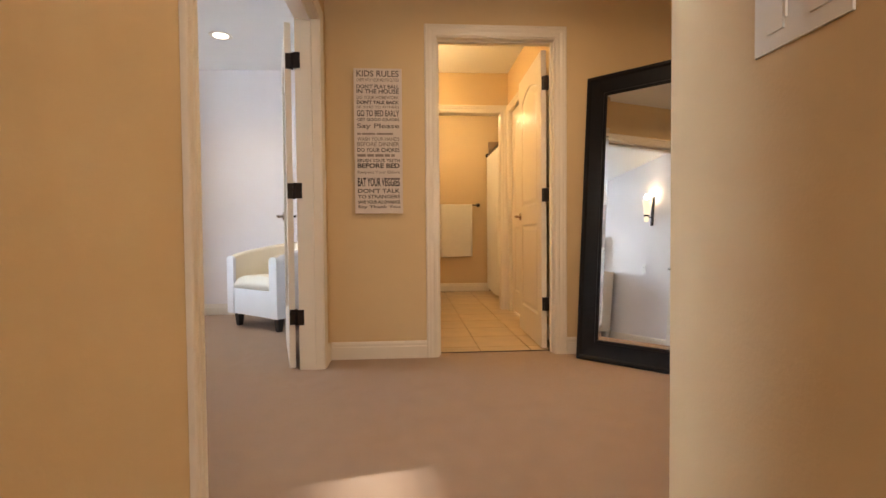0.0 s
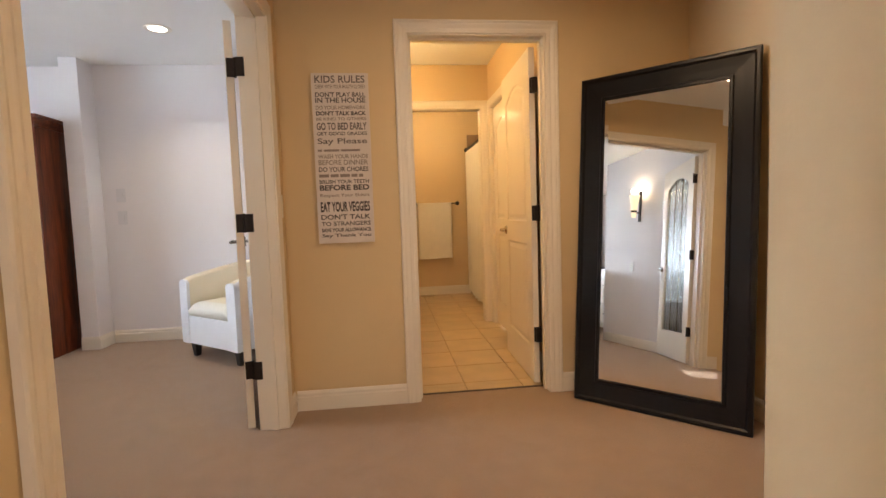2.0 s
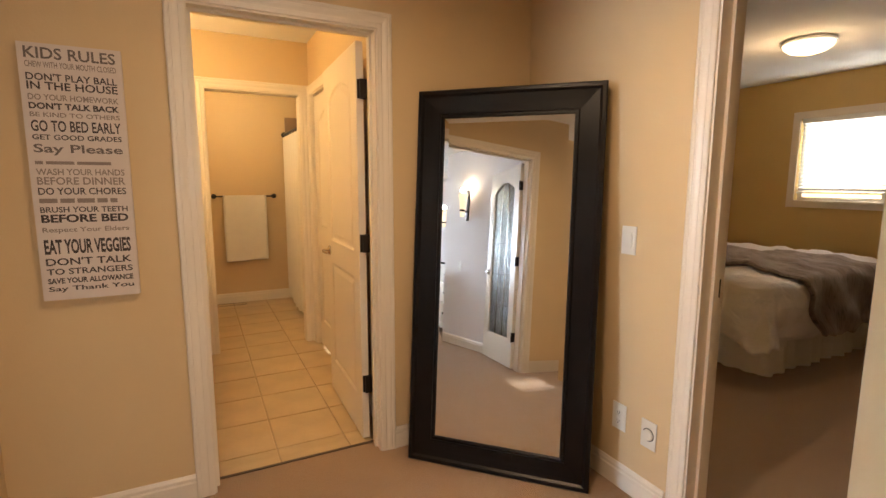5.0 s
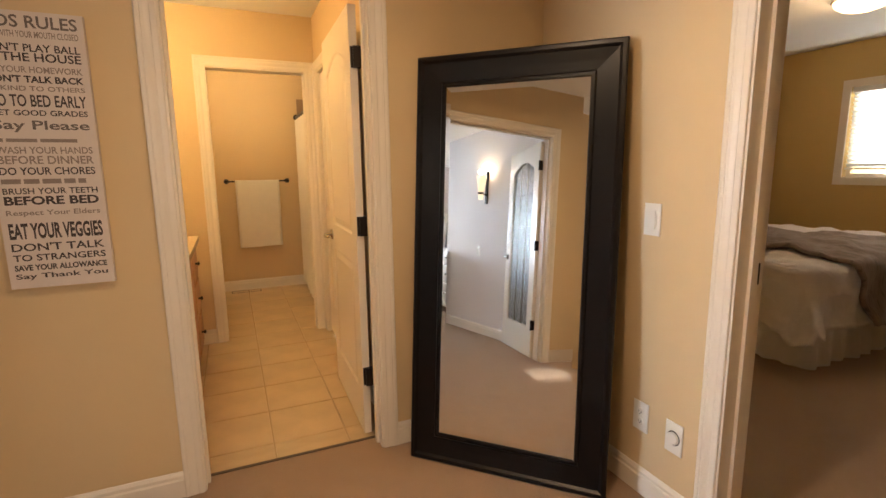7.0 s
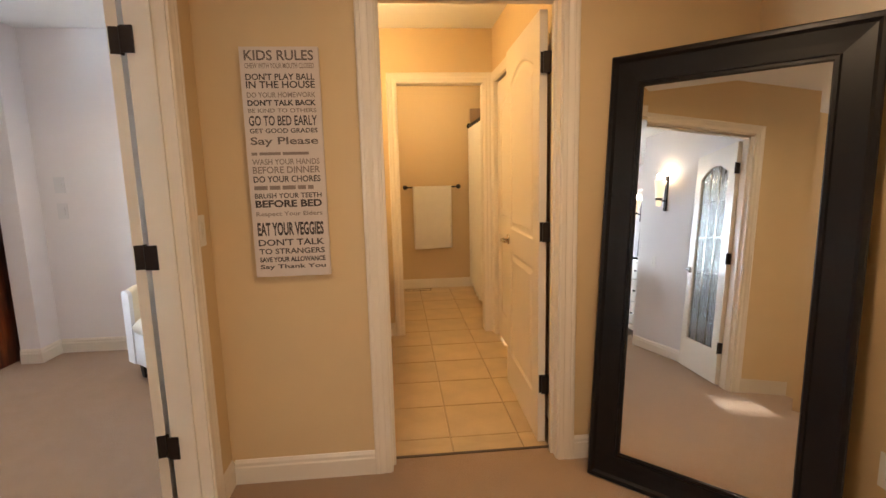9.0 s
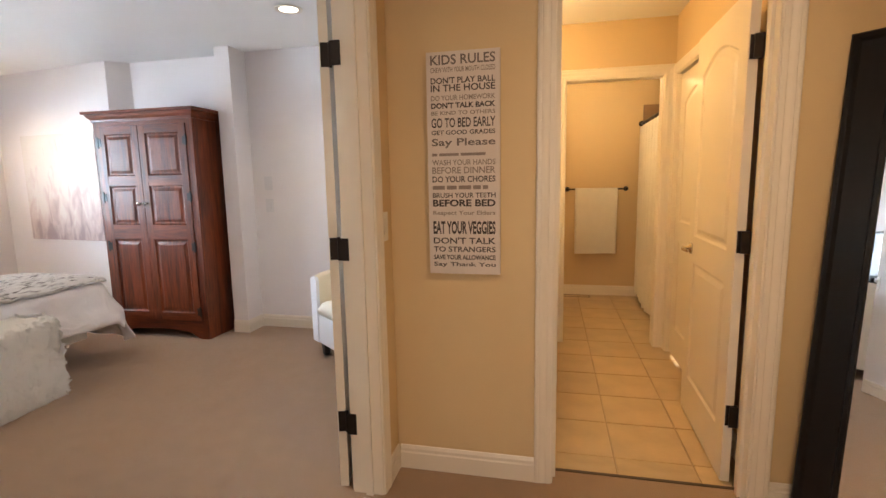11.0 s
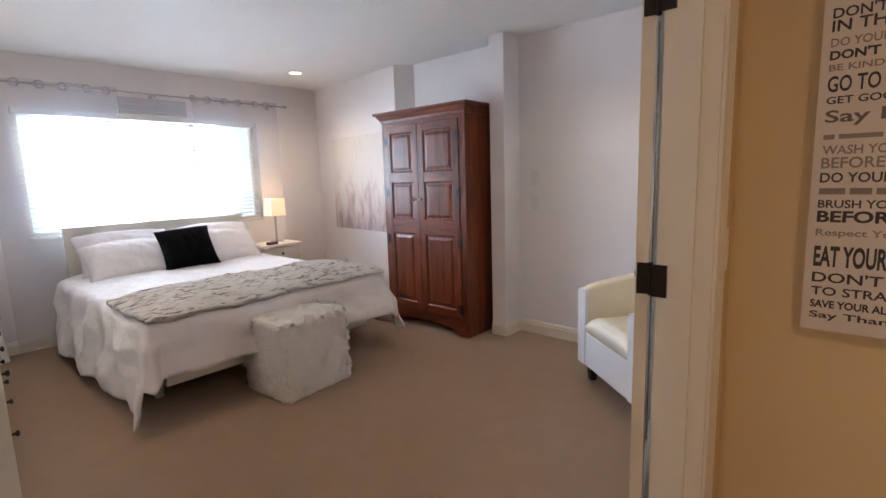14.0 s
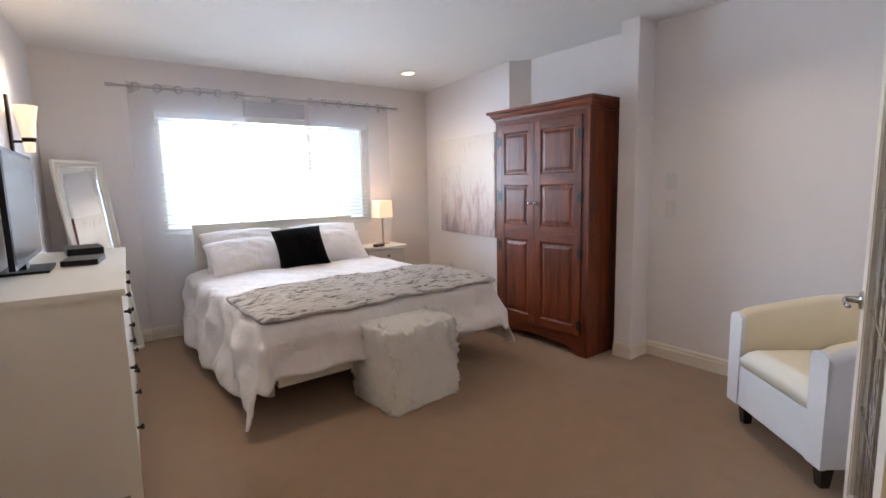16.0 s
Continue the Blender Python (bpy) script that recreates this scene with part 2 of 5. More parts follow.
# bedroom
wall("wall_bedroom_east", (0.50, 3.67), (0.50, 5.60), 0.10, OFFWHITE, (), H)
wall("wall_bedroom_window", (-4.43, 1.6), (-4.43, 6.0), 0.14, OFFWHITE, [(1.09, 3.20, 0.93, 2.02)], H)
wall("wall_bedroom_sconce", (-4.55, 1.91), (0.41, 1.42), -0.10, OFFWHITE, (), H)
wall("wall_bedroom_north", (-4.5, 5.62), (-2.79, 5.40), 0.10, OFFWHITE, (), H)
wall("wall_bedroom_north", (-2.79, 5.40), (-2.64, 5.53), 0.10, OFFWHITE, (), H)
wall("wall_bedroom_north", (-2.64, 5.53), (-1.60, 5.53), 0.10, OFFWHITE, (), H)
structure("wall_bedroom_pier", boxes((-1.55, -1.41, 5.27, 5.60, 0, H)), OFFWHITE, bevel=0.012)
wall("wall_bedroom_north", (-1.41, 5.49), (0.5, 5.46), 0.10, OFFWHITE, (), H)
# bathroom
wall("wall_bath_west", (0.60, 3.67), (0.60, 5.47), 0.02, BEIGE, (), H)
wall("wall_bath_middle", (0.6, 5.47), (2.98, 5.47), 0.11, BEIGE, [(0.70, 1.42, 0, 2.06)], H)
wall("wall_bath_east", (2.08, 5.47), (2.08, 3.67), 0.11, BEIGE, [(0.08, 0.86, 0, 2.05)], H)
wall("wall_bath_north", (0.6, 7.19), (2.98, 7.20), 0.11, BEIGE, (), H)
wall("wall_bath_west", (1.0, 5.58), (1.0, 7.2), 0.11, BEIGE, (), H)
wall("wall_bath_east", (2.85, 7.2), (2.85, 5.58), 0.11, BEIGE, (), H)
# second bedroom
wall("wall_guest_window", (7.0, 5.4), (7.0, -0.6), 0.14, OCHRE, [(1.03, 2.45, 1.17, 2.03)], H)
wall("wall_guest_north", (2.98, 5.15), (7.1, 5.15), 0.11, OCHRE, (), H)
wall("wall_guest_south", (7.1, -0.4), (2.98, -0.4), 0.11, OCHRE, (), H)
wall("wall_guest_west", (2.985, 5.15), (2.985, 2.57), -0.005, OCHRE, (), H)
wall("wall_guest_west", (2.985, 1.60), (2.985, -0.4), 0.11, OCHRE, (), H)


baseboard([((0.535, 3.555), (0.535, 3.42)), ((1.16, 3.555), (0.549, 3.555)), ((2.86, 3.555), (2.065, 3.555)), ((2.86, 2.57), (2.86, 3.541)),
           ((1.634, 1.50), (2.86, 1.50)), ((0.535, 1.2), (0.535, 1.60)), ((1.634, 1.486), (1.634, 1.2)),
           ((-2.79, 5.40), (-4.43, 5.62)), ((-1.41, 5.27), (-1.55, 5.27)), ((-1.41, 5.48), (-1.41, 5.256)), ((0.40, 5.46), (-1.396, 5.488)), ((0.40, 3.45), (0.40, 5.446)),
           ((-4.43, 5.60), (-4.43, 1.92)), ((-4.416, 1.8975), (0.405, 1.421)),
           ((1.25, 5.47), (0.60, 5.47)), ((2.85, 7.19), (1.0, 7.19)), ((1.11, 5.60), (1.11, 7.176)), ((2.08, 3.67), (2.08, 4.52)),
           ((7.0, 5.15), (2.99, 5.15)), ((7.0, -0.4), (7.0, 5.136)), ((2.98, -0.4), (7.0, -0.4))])

# door frames and trim
def jamb(rows):
    for r in rows:
        structure("door_jamb", boxes(r), TRIM, bevel=0.002)


jamb([(1.215, 1.235, 3.551, 3.674, 0, 2.055), (1.990, 2.010, 3.551, 3.674, 0, 2.055), (1.235, 1.990, 3.551, 3.674, 2.035, 2.055),
      (0.406, 0.539, 3.330, 3.350, 0, 2.055), (0.406, 0.539, 1.660, 1.680, 0, 2.055), (0.406, 0.539, 1.680, 3.330, 2.035, 2.055),
      (2.856, 2.984, 2.475, 2.495, 0, 2.055), (2.856, 2.984, 1.655, 1.675, 0, 2.055), (2.856, 2.984, 1.675, 2.475, 2.035, 2.055),
      (1.300, 1.320, 5.466, 5.584, 0, 2.060), (2.000, 2.020, 5.466, 5.584, 0, 2.060), (1.320, 2.000, 5.466, 5.584, 2.040, 2.060),
      (2.076, 2.190, 4.610, 4.630, 0, 2.050), (2.076, 2.190, 5.370, 5.390, 0, 2.050), (2.076, 2.190, 4.630, 5.370, 2.030, 2.050)])
structure("door_stop", boxes((1.235, 1.247, 3.60, 3.63, 0, 2.035), (1.978, 1.990, 3.60, 3.63, 0, 2.035), (1.247, 1.978, 3.60, 3.63, 2.023, 2.035)), TRIM, bevel=0.002)
structure("door_stop", boxes((0.465, 0.495, 3.318, 3.330, 0, 2.035), (0.465, 0.495, 1.68, 1.692, 0, 2.035), (0.465, 0.495, 1.692, 3.318, 2.023, 2.035)), TRIM, bevel=0.002)
structure("door_stop", boxes((2.91, 2.94, 2.463, 2.475, 0, 2.035), (2.91, 2.94, 1.675, 1.687, 0, 2.035), (2.91, 2.94, 1.687, 2.463, 2.023, 2.035)), TRIM, bevel=0.002)
casing("door_trim", (0, 3.555, 0), (1, 0, 0), (0, -1, 0), 1.227, 1.998, 2.043)
casing("door_trim", (0.535, 0, 0), (0, 1, 0), (1, 0, 0), 1.672, 3.338, 2.043)
casing("door_trim", (0.41, 0, 0), (0, 1, 0), (-1, 0, 0), 1.672, 3.338, 2.043)
casing("door_trim", (2.86, 0, 0), (0, 1, 0), (-1, 0, 0), 1.667, 2.483, 2.043)
casing("door_trim", (0, 5.47, 0), (1, 0, 0), (0, -1, 0), 1.312, 2.008, 2.048)
casing("door_trim", (2.08, 0, 0), (0, 1, 0), (-1, 0, 0), 4.622, 5.378, 2.038)
structure("threshold", boxes((1.235, 1.99, 3.648, 3.664, -0.02, 0.004)), material("dark_threshold", (0.07, 0.045, 0.03), 0.5))
structure("strike_plate", boxes((2.925, 2.965, 2.4735, 2.4745, 0.93, 1.0)), BRONZE)


# ---- doors ----
def raised_panel(bm, x0, x1, z0, z1, y, d, arch=0.0):
    """A sunk moulding with a raised field on the face y, which looks along -y when d is positive."""
    steps = 10 if arch else 1
    rings = []
    for inset, depth in ((0, 0), (0.010, 0.008), (0.022, 0.008), (0.045, 0.001)):
        ring = [(x0 + inset, z0 + inset), (x1 - inset, z0 + inset)]
        for k in range(steps + 1):
            f = k / steps
            ring.append((x1 - inset - (x1 - x0 - 2 * inset) * f, z1 - inset + arch * (math.sin(math.pi * f) - 1 if arch else 0)))
        rings.append([bm.verts.new((x, y + d * depth, z)) for x, z in ring])
    for a, b in zip(rings, rings[1:]):
        n = len(a)
        for i in range(n):
            bm.faces.new((a[i], a[(i + 1) % n], b[(i + 1) % n], b[i]))
    bm.faces.new(rings[-1])


def lever(parent, x, z, side, mat, y=0.0, way=-1):
    m = Matrix.Translation((x, y, z)) @ Matrix.Rotation(radians(90 * side), 4, "X")
    part("rosette", turned([(0.031, 0), (0.031, 0.006), (0.026, 0.010), (0.012, 0.012), (0.010, 0.045)], 20, m), mat, parent, smooth=True)
    bm = bmesh.new()
    pts = [(0, 0.045), (0.02, 0.050), (0.06, 0.050), (0.10, 0.046), (0.115, 0.040)]
    rings = []
    for i, (u, v) in enumerate(pts):
        r = 0.009 if i < 4 else 0.006
        rings.append([bm.verts.new(m @ Vector((way * u, r * math.cos(a) , v + r * 0.7 * math.sin(a)))) for a in [k * math.pi / 5 for k in range(10)]])
    for a, b in zip(rings, rings[1:]):
        for i in range(10):
            bm.faces.new((a[i], a[(i + 1) % 10], b[(i + 1) % 10], b[i]))
    bm.faces.new(rings[0]), bm.faces.new(rings[-1])
    part("lever", bm, mat, parent, smooth=True)


def hinge(parent, z):
    part("hinge", boxes((-0.0030, -0.0005, -0.002, 0.031, z - 0.045, z + 0.045)), BRONZE, parent, "dark bronze hinge leaf", bevel=0.001)
    part("hinge_pin", turned([(0.006, z - 0.048), (0.007, z - 0.045), (0.007, z + 0.045), (0.006, z + 0.048)], 10, Matrix.Translation((-0.005, -0.006, 0))), BRONZE, parent)


def panel_door(name, m, width, label, height=2.02, hinges=True, handle=True):
    """Local: hinge edge at x = 0, leaf along +x, thickness to +y."""
    d = thing(name, m, label, "door")
    bm = bmesh.new()
    s = 0.11
    mid = 0.93
    rows = [(0.22, mid - 0.07, 0.0), (mid + 0.07, height - 0.13, 0.07)]
    box(bm, 0, s, 0, 0.035, 0.01, height), box(bm, width - s, width, 0, 0.035, 0.01, height)
    box(bm, s, width - s, 0, 0.035, 0.01, 0.22), box(bm, s, width - s, 0, 0.035, mid - 0.07, mid + 0.07), box(bm, s, width - s, 0, 0.035, height - 0.13, height)
    part("leaf", bm, TRIM, d)
    for z0, z1, arch in rows:
        bm = bmesh.new()
        cx = (width - 2 * s)
        for x0, x1 in ((s, width - s),):
            raised_panel(bm, x0, x1, z0, z1, 0.0, 1, arch)
            raised_panel(bm, x0, x1, z0, z1, 0.035, -1, arch)
        if arch:
            for y0, y1 in ((0.0, 0.035),):
                n = 10
                pts = [(x0 + (x1 - x0) * k / n, z1 - arch + arch * math.sin(math.pi * k / n)) for k in range(n + 1)]
                fr = [bm.verts.new((x, y0, z)) for x, z in pts]
                ft = [bm.verts.new((x, y0, z1)) for x, z in pts]
                br = [bm.verts.new((x, y1, z)) for x, z in pts]
                bt = [bm.verts.new((x, y1, z1)) for x, z in pts]
                for k in range(n):
                    if pts[k][1] < z1 or pts[k + 1][1] < z1:
                        bm.faces.new((fr[k], fr[k + 1], ft[k + 1], ft[k]))
                        bm.faces.new((br[k], br[k + 1], bt[k + 1], bt[k]))
        part("panel", bm, TRIM, d)
    if handle:
        lever(d, width - 0.06, mid, 1, CHROME, 0.0, -1)
        lever(d, width - 0.06, mid, -1, CHROME, 0.035, -1)
    if hinges:
        for z in (0.31, 1.05, 1.80):
            hinge(d, z)
    return d


def rows_along(p, q):
    p, q = Vector(p), Vector(q)
    return Matrix.Translation(p) @ Matrix.Rotation(math.atan2(q.y - p.y, q.x - p.x), 4, "Z")


panel_door("bathroom_door", Matrix.Translation((1.977, 3.692, 0)) @ Matrix.Rotation(radians(88.6), 4, "Z"), 0.745, "open white two-panel interior door with a satin lever and dark hinges")
closet = panel_door("closet_door", Matrix.Translation((2.135, 4.632, 0)) @ Matrix.Rotation(radians(90), 4, "Z"), 0.736, "closed white two-panel linen closet door", hinges=False, handle=False)
for z in (0.31, 1.05, 1.80):
    structure("hinge_leaf", boxes((1.955, 1.9895, 3.672, 3.679, z - 0.045, z + 0.045)), BRONZE, bevel=0.001)


def blurred_glass():
    m = bpy.data.materials.new("bevelled_leaded_glass")
    m.use_nodes = True
    n, l = m.node_tree.nodes, m.node_tree.links
    b = n["Principled BSDF"]
    b.inputs["Transmission Weight"].default_value, b.inputs["Roughness"].default_value, b.inputs["IOR"].default_value = 1.0, 0.03, 1.45
    b.inputs["Base Color"].default_value = (0.72, 0.78, 0.80, 1)
    v = n.new("ShaderNodeTexVoronoi")
    v.inputs["Scale"].default_value = 22
    tc = n.new("ShaderNodeTexCoord")
    l.new(tc.outputs["Object"], v.inputs["Vector"])
    bp = n.new("ShaderNodeBump")
    bp.inputs["Strength"].default_value, bp.inputs["Distance"].default_value = 0.6, 0.01
    l.new(v.outputs["Distance"], bp.inputs["Height"])
    l.new(bp.outputs["Normal"], b.inputs["Normal"])
    return m


LEADGLASS = blurred_glass()


def french_door(name, m, width, label, sides=(1, -1)):
    """Local: hinge edge at x = 0, leaf along +x, thickness to +y."""
    d = thing(name, m, label, "door")
    h, s, foot, head = 2.02, 0.115, 0.27, 0.14
    arch = 0.09
    bm = boxes((0, s, 0, 0.035, 0.01, h), (width - s, width, 0, 0.035, 0.01, h), (s, width - s, 0, 0.035, 0.01, foot), (s, width - s, 0, 0.035, h - head, h))
    n = 12
    x0, x1, z1 = s, width - s, h - head
    pts = [(x0 + (x1 - x0) * k / n, z1 - arch + arch * math.sin(math.pi * k / n)) for k in range(n + 1)]
    for y in (0.0, 0.035):
        lo = [bm.verts.new((x, y, z)) for x, z in pts]
        hi = [bm.verts.new((x, y, z1)) for x, z in pts]
        for k in range(n):
            bm.faces.new((lo[k], lo[k + 1], hi[k + 1], hi[k]))
    lo = [bm.verts.new((x, 0, z)) for x, z in pts]
    hi = [bm.verts.new((x, 0.035, z)) for x, z in pts]
    for k in range(n):
        bm.faces.new((lo[k], lo[k + 1], hi[k + 1], hi[k]))
    part("leaf", bm, TRIM, d)
    bead = boxes((s, s + 0.015, 0.004, 0.031, foot, h - head), (width - s - 0.015, width - s, 0.004, 0.031, foot, h - head), (s, width - s, 0.004, 0.031, foot, foot + 0.015))
    part("glazing_bead", bead, TRIM, d, bevel=0.003)
    part("pane", boxes((s, width - s, 0.014, 0.020, foot, h - head)), LEADGLASS, d, "clear textured glass pane")
    came = bmesh.new()
    for k in (1, 2):
        x = s + (width - 2 * s) * k / 3
        box(came, x - 0.004, x + 0.004, 0.010, 0.024, foot, h - head - 0.01)
    for k in range(1, 5):
        z = foot + (h - head - foot) * k / 5
        box(came, s, width - s, 0.011, 0.023, z - 0.004, z + 0.004)
    part("came", came, CHROME, d, "grey metal bars in the glass")
    for side in sides:
        lever(d, width - 0.06, 0.93, side, CHROME, 0.0 if side == 1 else 0.035, -1)
    for z in (0.31, 1.05, 1.80):
        hinge(d, z)
    return d


def hinge_leaves(x0, x1, y0, y1):
    for z in (0.31, 1.05, 1.80):
        structure("hinge_leaf", boxes((x0, x1, y0, y1, z - 0.045, z + 0.045)), BRONZE, bevel=0.001)


french_door("french_door", Matrix.Translation((0.377, 3.338, 0)) @ Matrix.Rotation(radians(105.5), 4, "Z") @ Matrix.Translation((0.012, 0.0, 0)), 0.81, "open white french door with an arched textured glass pane")
french_door("french_door", Matrix.Translation((0.400, 1.668, 0)) @ Matrix.Rotation(radians(190), 4, "Z") @ Matrix.Translation((0.012, -0.035, 0)), 0.77, "white french door folded back against the bedroom wall", (1,))
hinge_leaves(0.392, 0.430, 3.3235, 3.3295)


# ---- floor tiles ----
tile_me = bpy.data.meshes.new("tile")
tb = boxes((-0.169, 0.169, -0.169, 0.169, -0.012, 0.0))
bmesh.ops.bevel(tb, geom=[e for e in tb.edges if all(v.co.z > -0.001 for v in e.verts)], offset=0.002, segments=1, affect="EDGES")
tb.to_mesh(tile_me)
tb.free()
tile_me.materials.append(TILE)
tile_floor = tagged(new("tile_floor"), "cream ceramic floor tiles in a square grid", kind="structure")


def lay_tiles():
    for i in range(-3, 5):
        for j in range(-1, 11):
            x, y = 1.693 + 0.345 * i, 3.978 + 0.345 * j
            if x + 0.17 > 2.9 or x - 0.17 < 0.58:
                continue
            t = new("tile", tile_me)
            t.parent = tile_floor
            t.location = (x, y, random.uniform(-0.0006, 0.0006))
            if j == -1:
                t.scale, t.location[1] = (1, 0.42, 1), 3.732


lay_tiles()


# ---- leaning mirror ----
def leaning_mirror(name, m, width, height, rail, depth, mat, label):
    """Local: front looks along -y, foot at z = 0, thickness to +y."""
    d = thing(name, m, label, "mirror")
    w = width / 2
    prof = [(0, 0.0), (0.006, -0.006), (0.020, -0.006), (0.030, 0.004), (rail * 0.55, 0.008), (rail - 0.022, 0.010), (rail - 0.016, 0.004), (rail - 0.004, 0.004), (rail, 0.014)]
    corners = [(-w, 0), (w, 0), (w, height), (-w, height)]
    inward = [(1, 1), (-1, 1), (-1, -1), (1, -1)]
    for k in range(4):
        bm = bmesh.new()
        (ax, az), (bx, bz) = corners[k], corners[(k + 1) % 4]
        (ia, ja), (ib, jb) = inward[k], inward[(k + 1) % 4]
        ra = [bm.verts.new((ax + ia * u, y, az + ja * u)) for u, y in prof] + [bm.verts.new((ax + ia * u, depth, az + ja * u)) for u in (rail, 0)]
        rb = [bm.verts.new((bx + ib * u, y, bz + jb * u)) for u, y in prof] + [bm.verts.new((bx + ib * u, depth, bz + jb * u)) for u in (rail, 0)]
        n = len(ra)
        for i in range(n):
            bm.faces.new((ra[i], ra[(i + 1) % n], rb[(i + 1) % n], rb[i]))
        part("frame_rail", bm, mat, d)
    part("backing", boxes((-w + 0.01, w - 0.01, depth - 0.004, depth - 0.001, 0.01, height - 0.01)), BLACKWOOD, d)
    bm = bmesh.new()
    gx, z0, z1 = w - rail, rail, height - rail
    rings = []
    for inset, y in ((0, 0.0125), (0.022, 0.0105)):
        rings.append([bm.verts.new((x, y, z)) for x, z in ((-gx + inset, z0 + inset), (gx - inset, z0 + inset), (gx - inset, z1 - inset), (-gx + inset, z1 - inset))])
    for i in range(4):
        bm.faces.new((rings[0][i], rings[0][(i + 1) % 4], rings[1][(i + 1) % 4], rings[1][i]))
    bm.faces.new(rings[1])
    part("glass", bm, MIRROR, d, "bevelled mirror glass")
    return d


leaning_mirror("floor_mirror", Matrix.Translation((2.390, 3.122, 0.002)) @ Matrix.Rotation(radians(-45.6), 4, "Z") @ Matrix.Rotation(radians(-5.25), 4, "X"), 0.858, 1.79, 0.132, 0.024, BLACK, "tall wide black-framed mirror leaning across a hall corner")
leaning_mirror("bedroom_mirror", Matrix.Translation((-4.105, 2.272, 0.004)) @ Matrix.Rotation(radians(127.5), 4, "Z") @ Matrix.Rotation(radians(-8.8), 4, "X"), 0.415, 1.60, 0.055, 0.022, WHITEPAINT, "narrow white-framed mirror leaning in the bedroom corner")


# ---- wall plates ----
def plate(name, m, label, kind, gang=1, mat=PLASTIC):
    """Local: lies in xz, looks along -y."""
    d = thing(name, m, label, "light switch" if "switch" in name else "socket")
    w = 0.037 if gang == 1 else 0.045 * gang
    part("cover", boxes((-w, w, -0.006, -0.0015, -0.06, 0.06)), mat, d, bevel=0.003)
    for g in range(gang):
        x = (g - (gang - 1) / 2) * 0.046 * (2 if gang > 1 else 1) * (0.92 if gang > 1 else 1)
        if kind == "switch":
            part("rocker", boxes((x - 0.017, x + 0.017, -0.010, -0.005, -0.034, 0.034)), mat, d, bevel=0.002)
            part("slider", boxes((x + 0.020, x + 0.023, -0.010, -0.005, -0.02, 0.02)), mat, d)
        elif kind == "outlet":
            for z in (-0.02, 0.02):
                part("socket_face", turned([(0.0155, 0.005), (0.0155, 0.009), (0.013, 0.0095)], 18, Matrix.Translation((x, 0, z)) @ Matrix.Rotation(radians(90), 4, "X")), mat, d)
                part("slot", boxes((x - 0.007, x - 0.005, -0.0102, -0.008, z - 0.004, z + 0.006), (x + 0.005, x + 0.007, -0.0102, -0.008, z - 0.004, z + 0.006), (x - 0.002, x + 0.002, -0.0102, -0.008, z - 0.010, z - 0.006)), BLACKWOOD, d)
        else:
            part("dial", turned([(0.024, 0.005), (0.024, 0.012), (0.020, 0.016)], 24, Matrix.Translation((x, 0, 0)) @ Matrix.Rotation(radians(90), 4, "X")), mat, d, smooth=False)
            part("dial_ring", turned([(0.028, 0.004), (0.028, 0.0065)], 24, Matrix.Translation((x, 0, 0)) @ Matrix.Rotation(radians(90), 4, "X")), BLACKWOOD, d)
    return d


def on_wall(x, y, z, heading):
    """heading: the way the plate looks, in degrees."""
    return Matrix.Translation((x, y, z)) @ Matrix.Rotation(radians(heading + 90), 4, "Z")


plate("dimmer_switch", on_wall(2.86, 2.82, 1.115, 180), "white dimmer switch on the beige hall wall", "switch")
plate("wall_socket", on_wall(2.86, 2.82, 0.325, 180), "white double socket low on the beige hall wall", "outlet")
plate("dial_socket", on_wall(2.86, 2.66, 0.315, 180), "white wall plate with a round dial beside the socket", "dial")
plate("light_switch", on_wall(0.535, 3.455, 1.13, 0), "white light switch on the narrow hall wall by the french door", "switch")
plate("light_switch_bank", on_wall(1.634, 1.14, 1.134, 180), "white four-gang light switch plate beside the stairs", "switch", 2)
plate("wall_socket", on_wall(-3.88, 5.539, 0.37, -97.6), "grey-white double socket on the white bedroom wall", "outlet", 1, COOLPLASTIC)
plate("light_switch", on_wall(-1.255, 5.486, 1.12, -90), "grey-white light switch on the white bedroom wall", "switch", 1, COOLPLASTIC)
plate("thermostat_switch", on_wall(-1.255, 5.486, 1.318, -90), "small grey-white wall control above the bedroom switch", "switch", 1, COOLPLASTIC)
plate("wall_socket", on_wall(-1.05, 1.564, 0.98, 84.4), "white wall socket beside the dresser", "outlet")


# ---- lettered sign ----
def canvas_material():
    return material("weathered_canvas", (0.68, 0.60, 0.55), 0.85, vary=0.05, scale=18, bump=0.25, bump_scale=700)


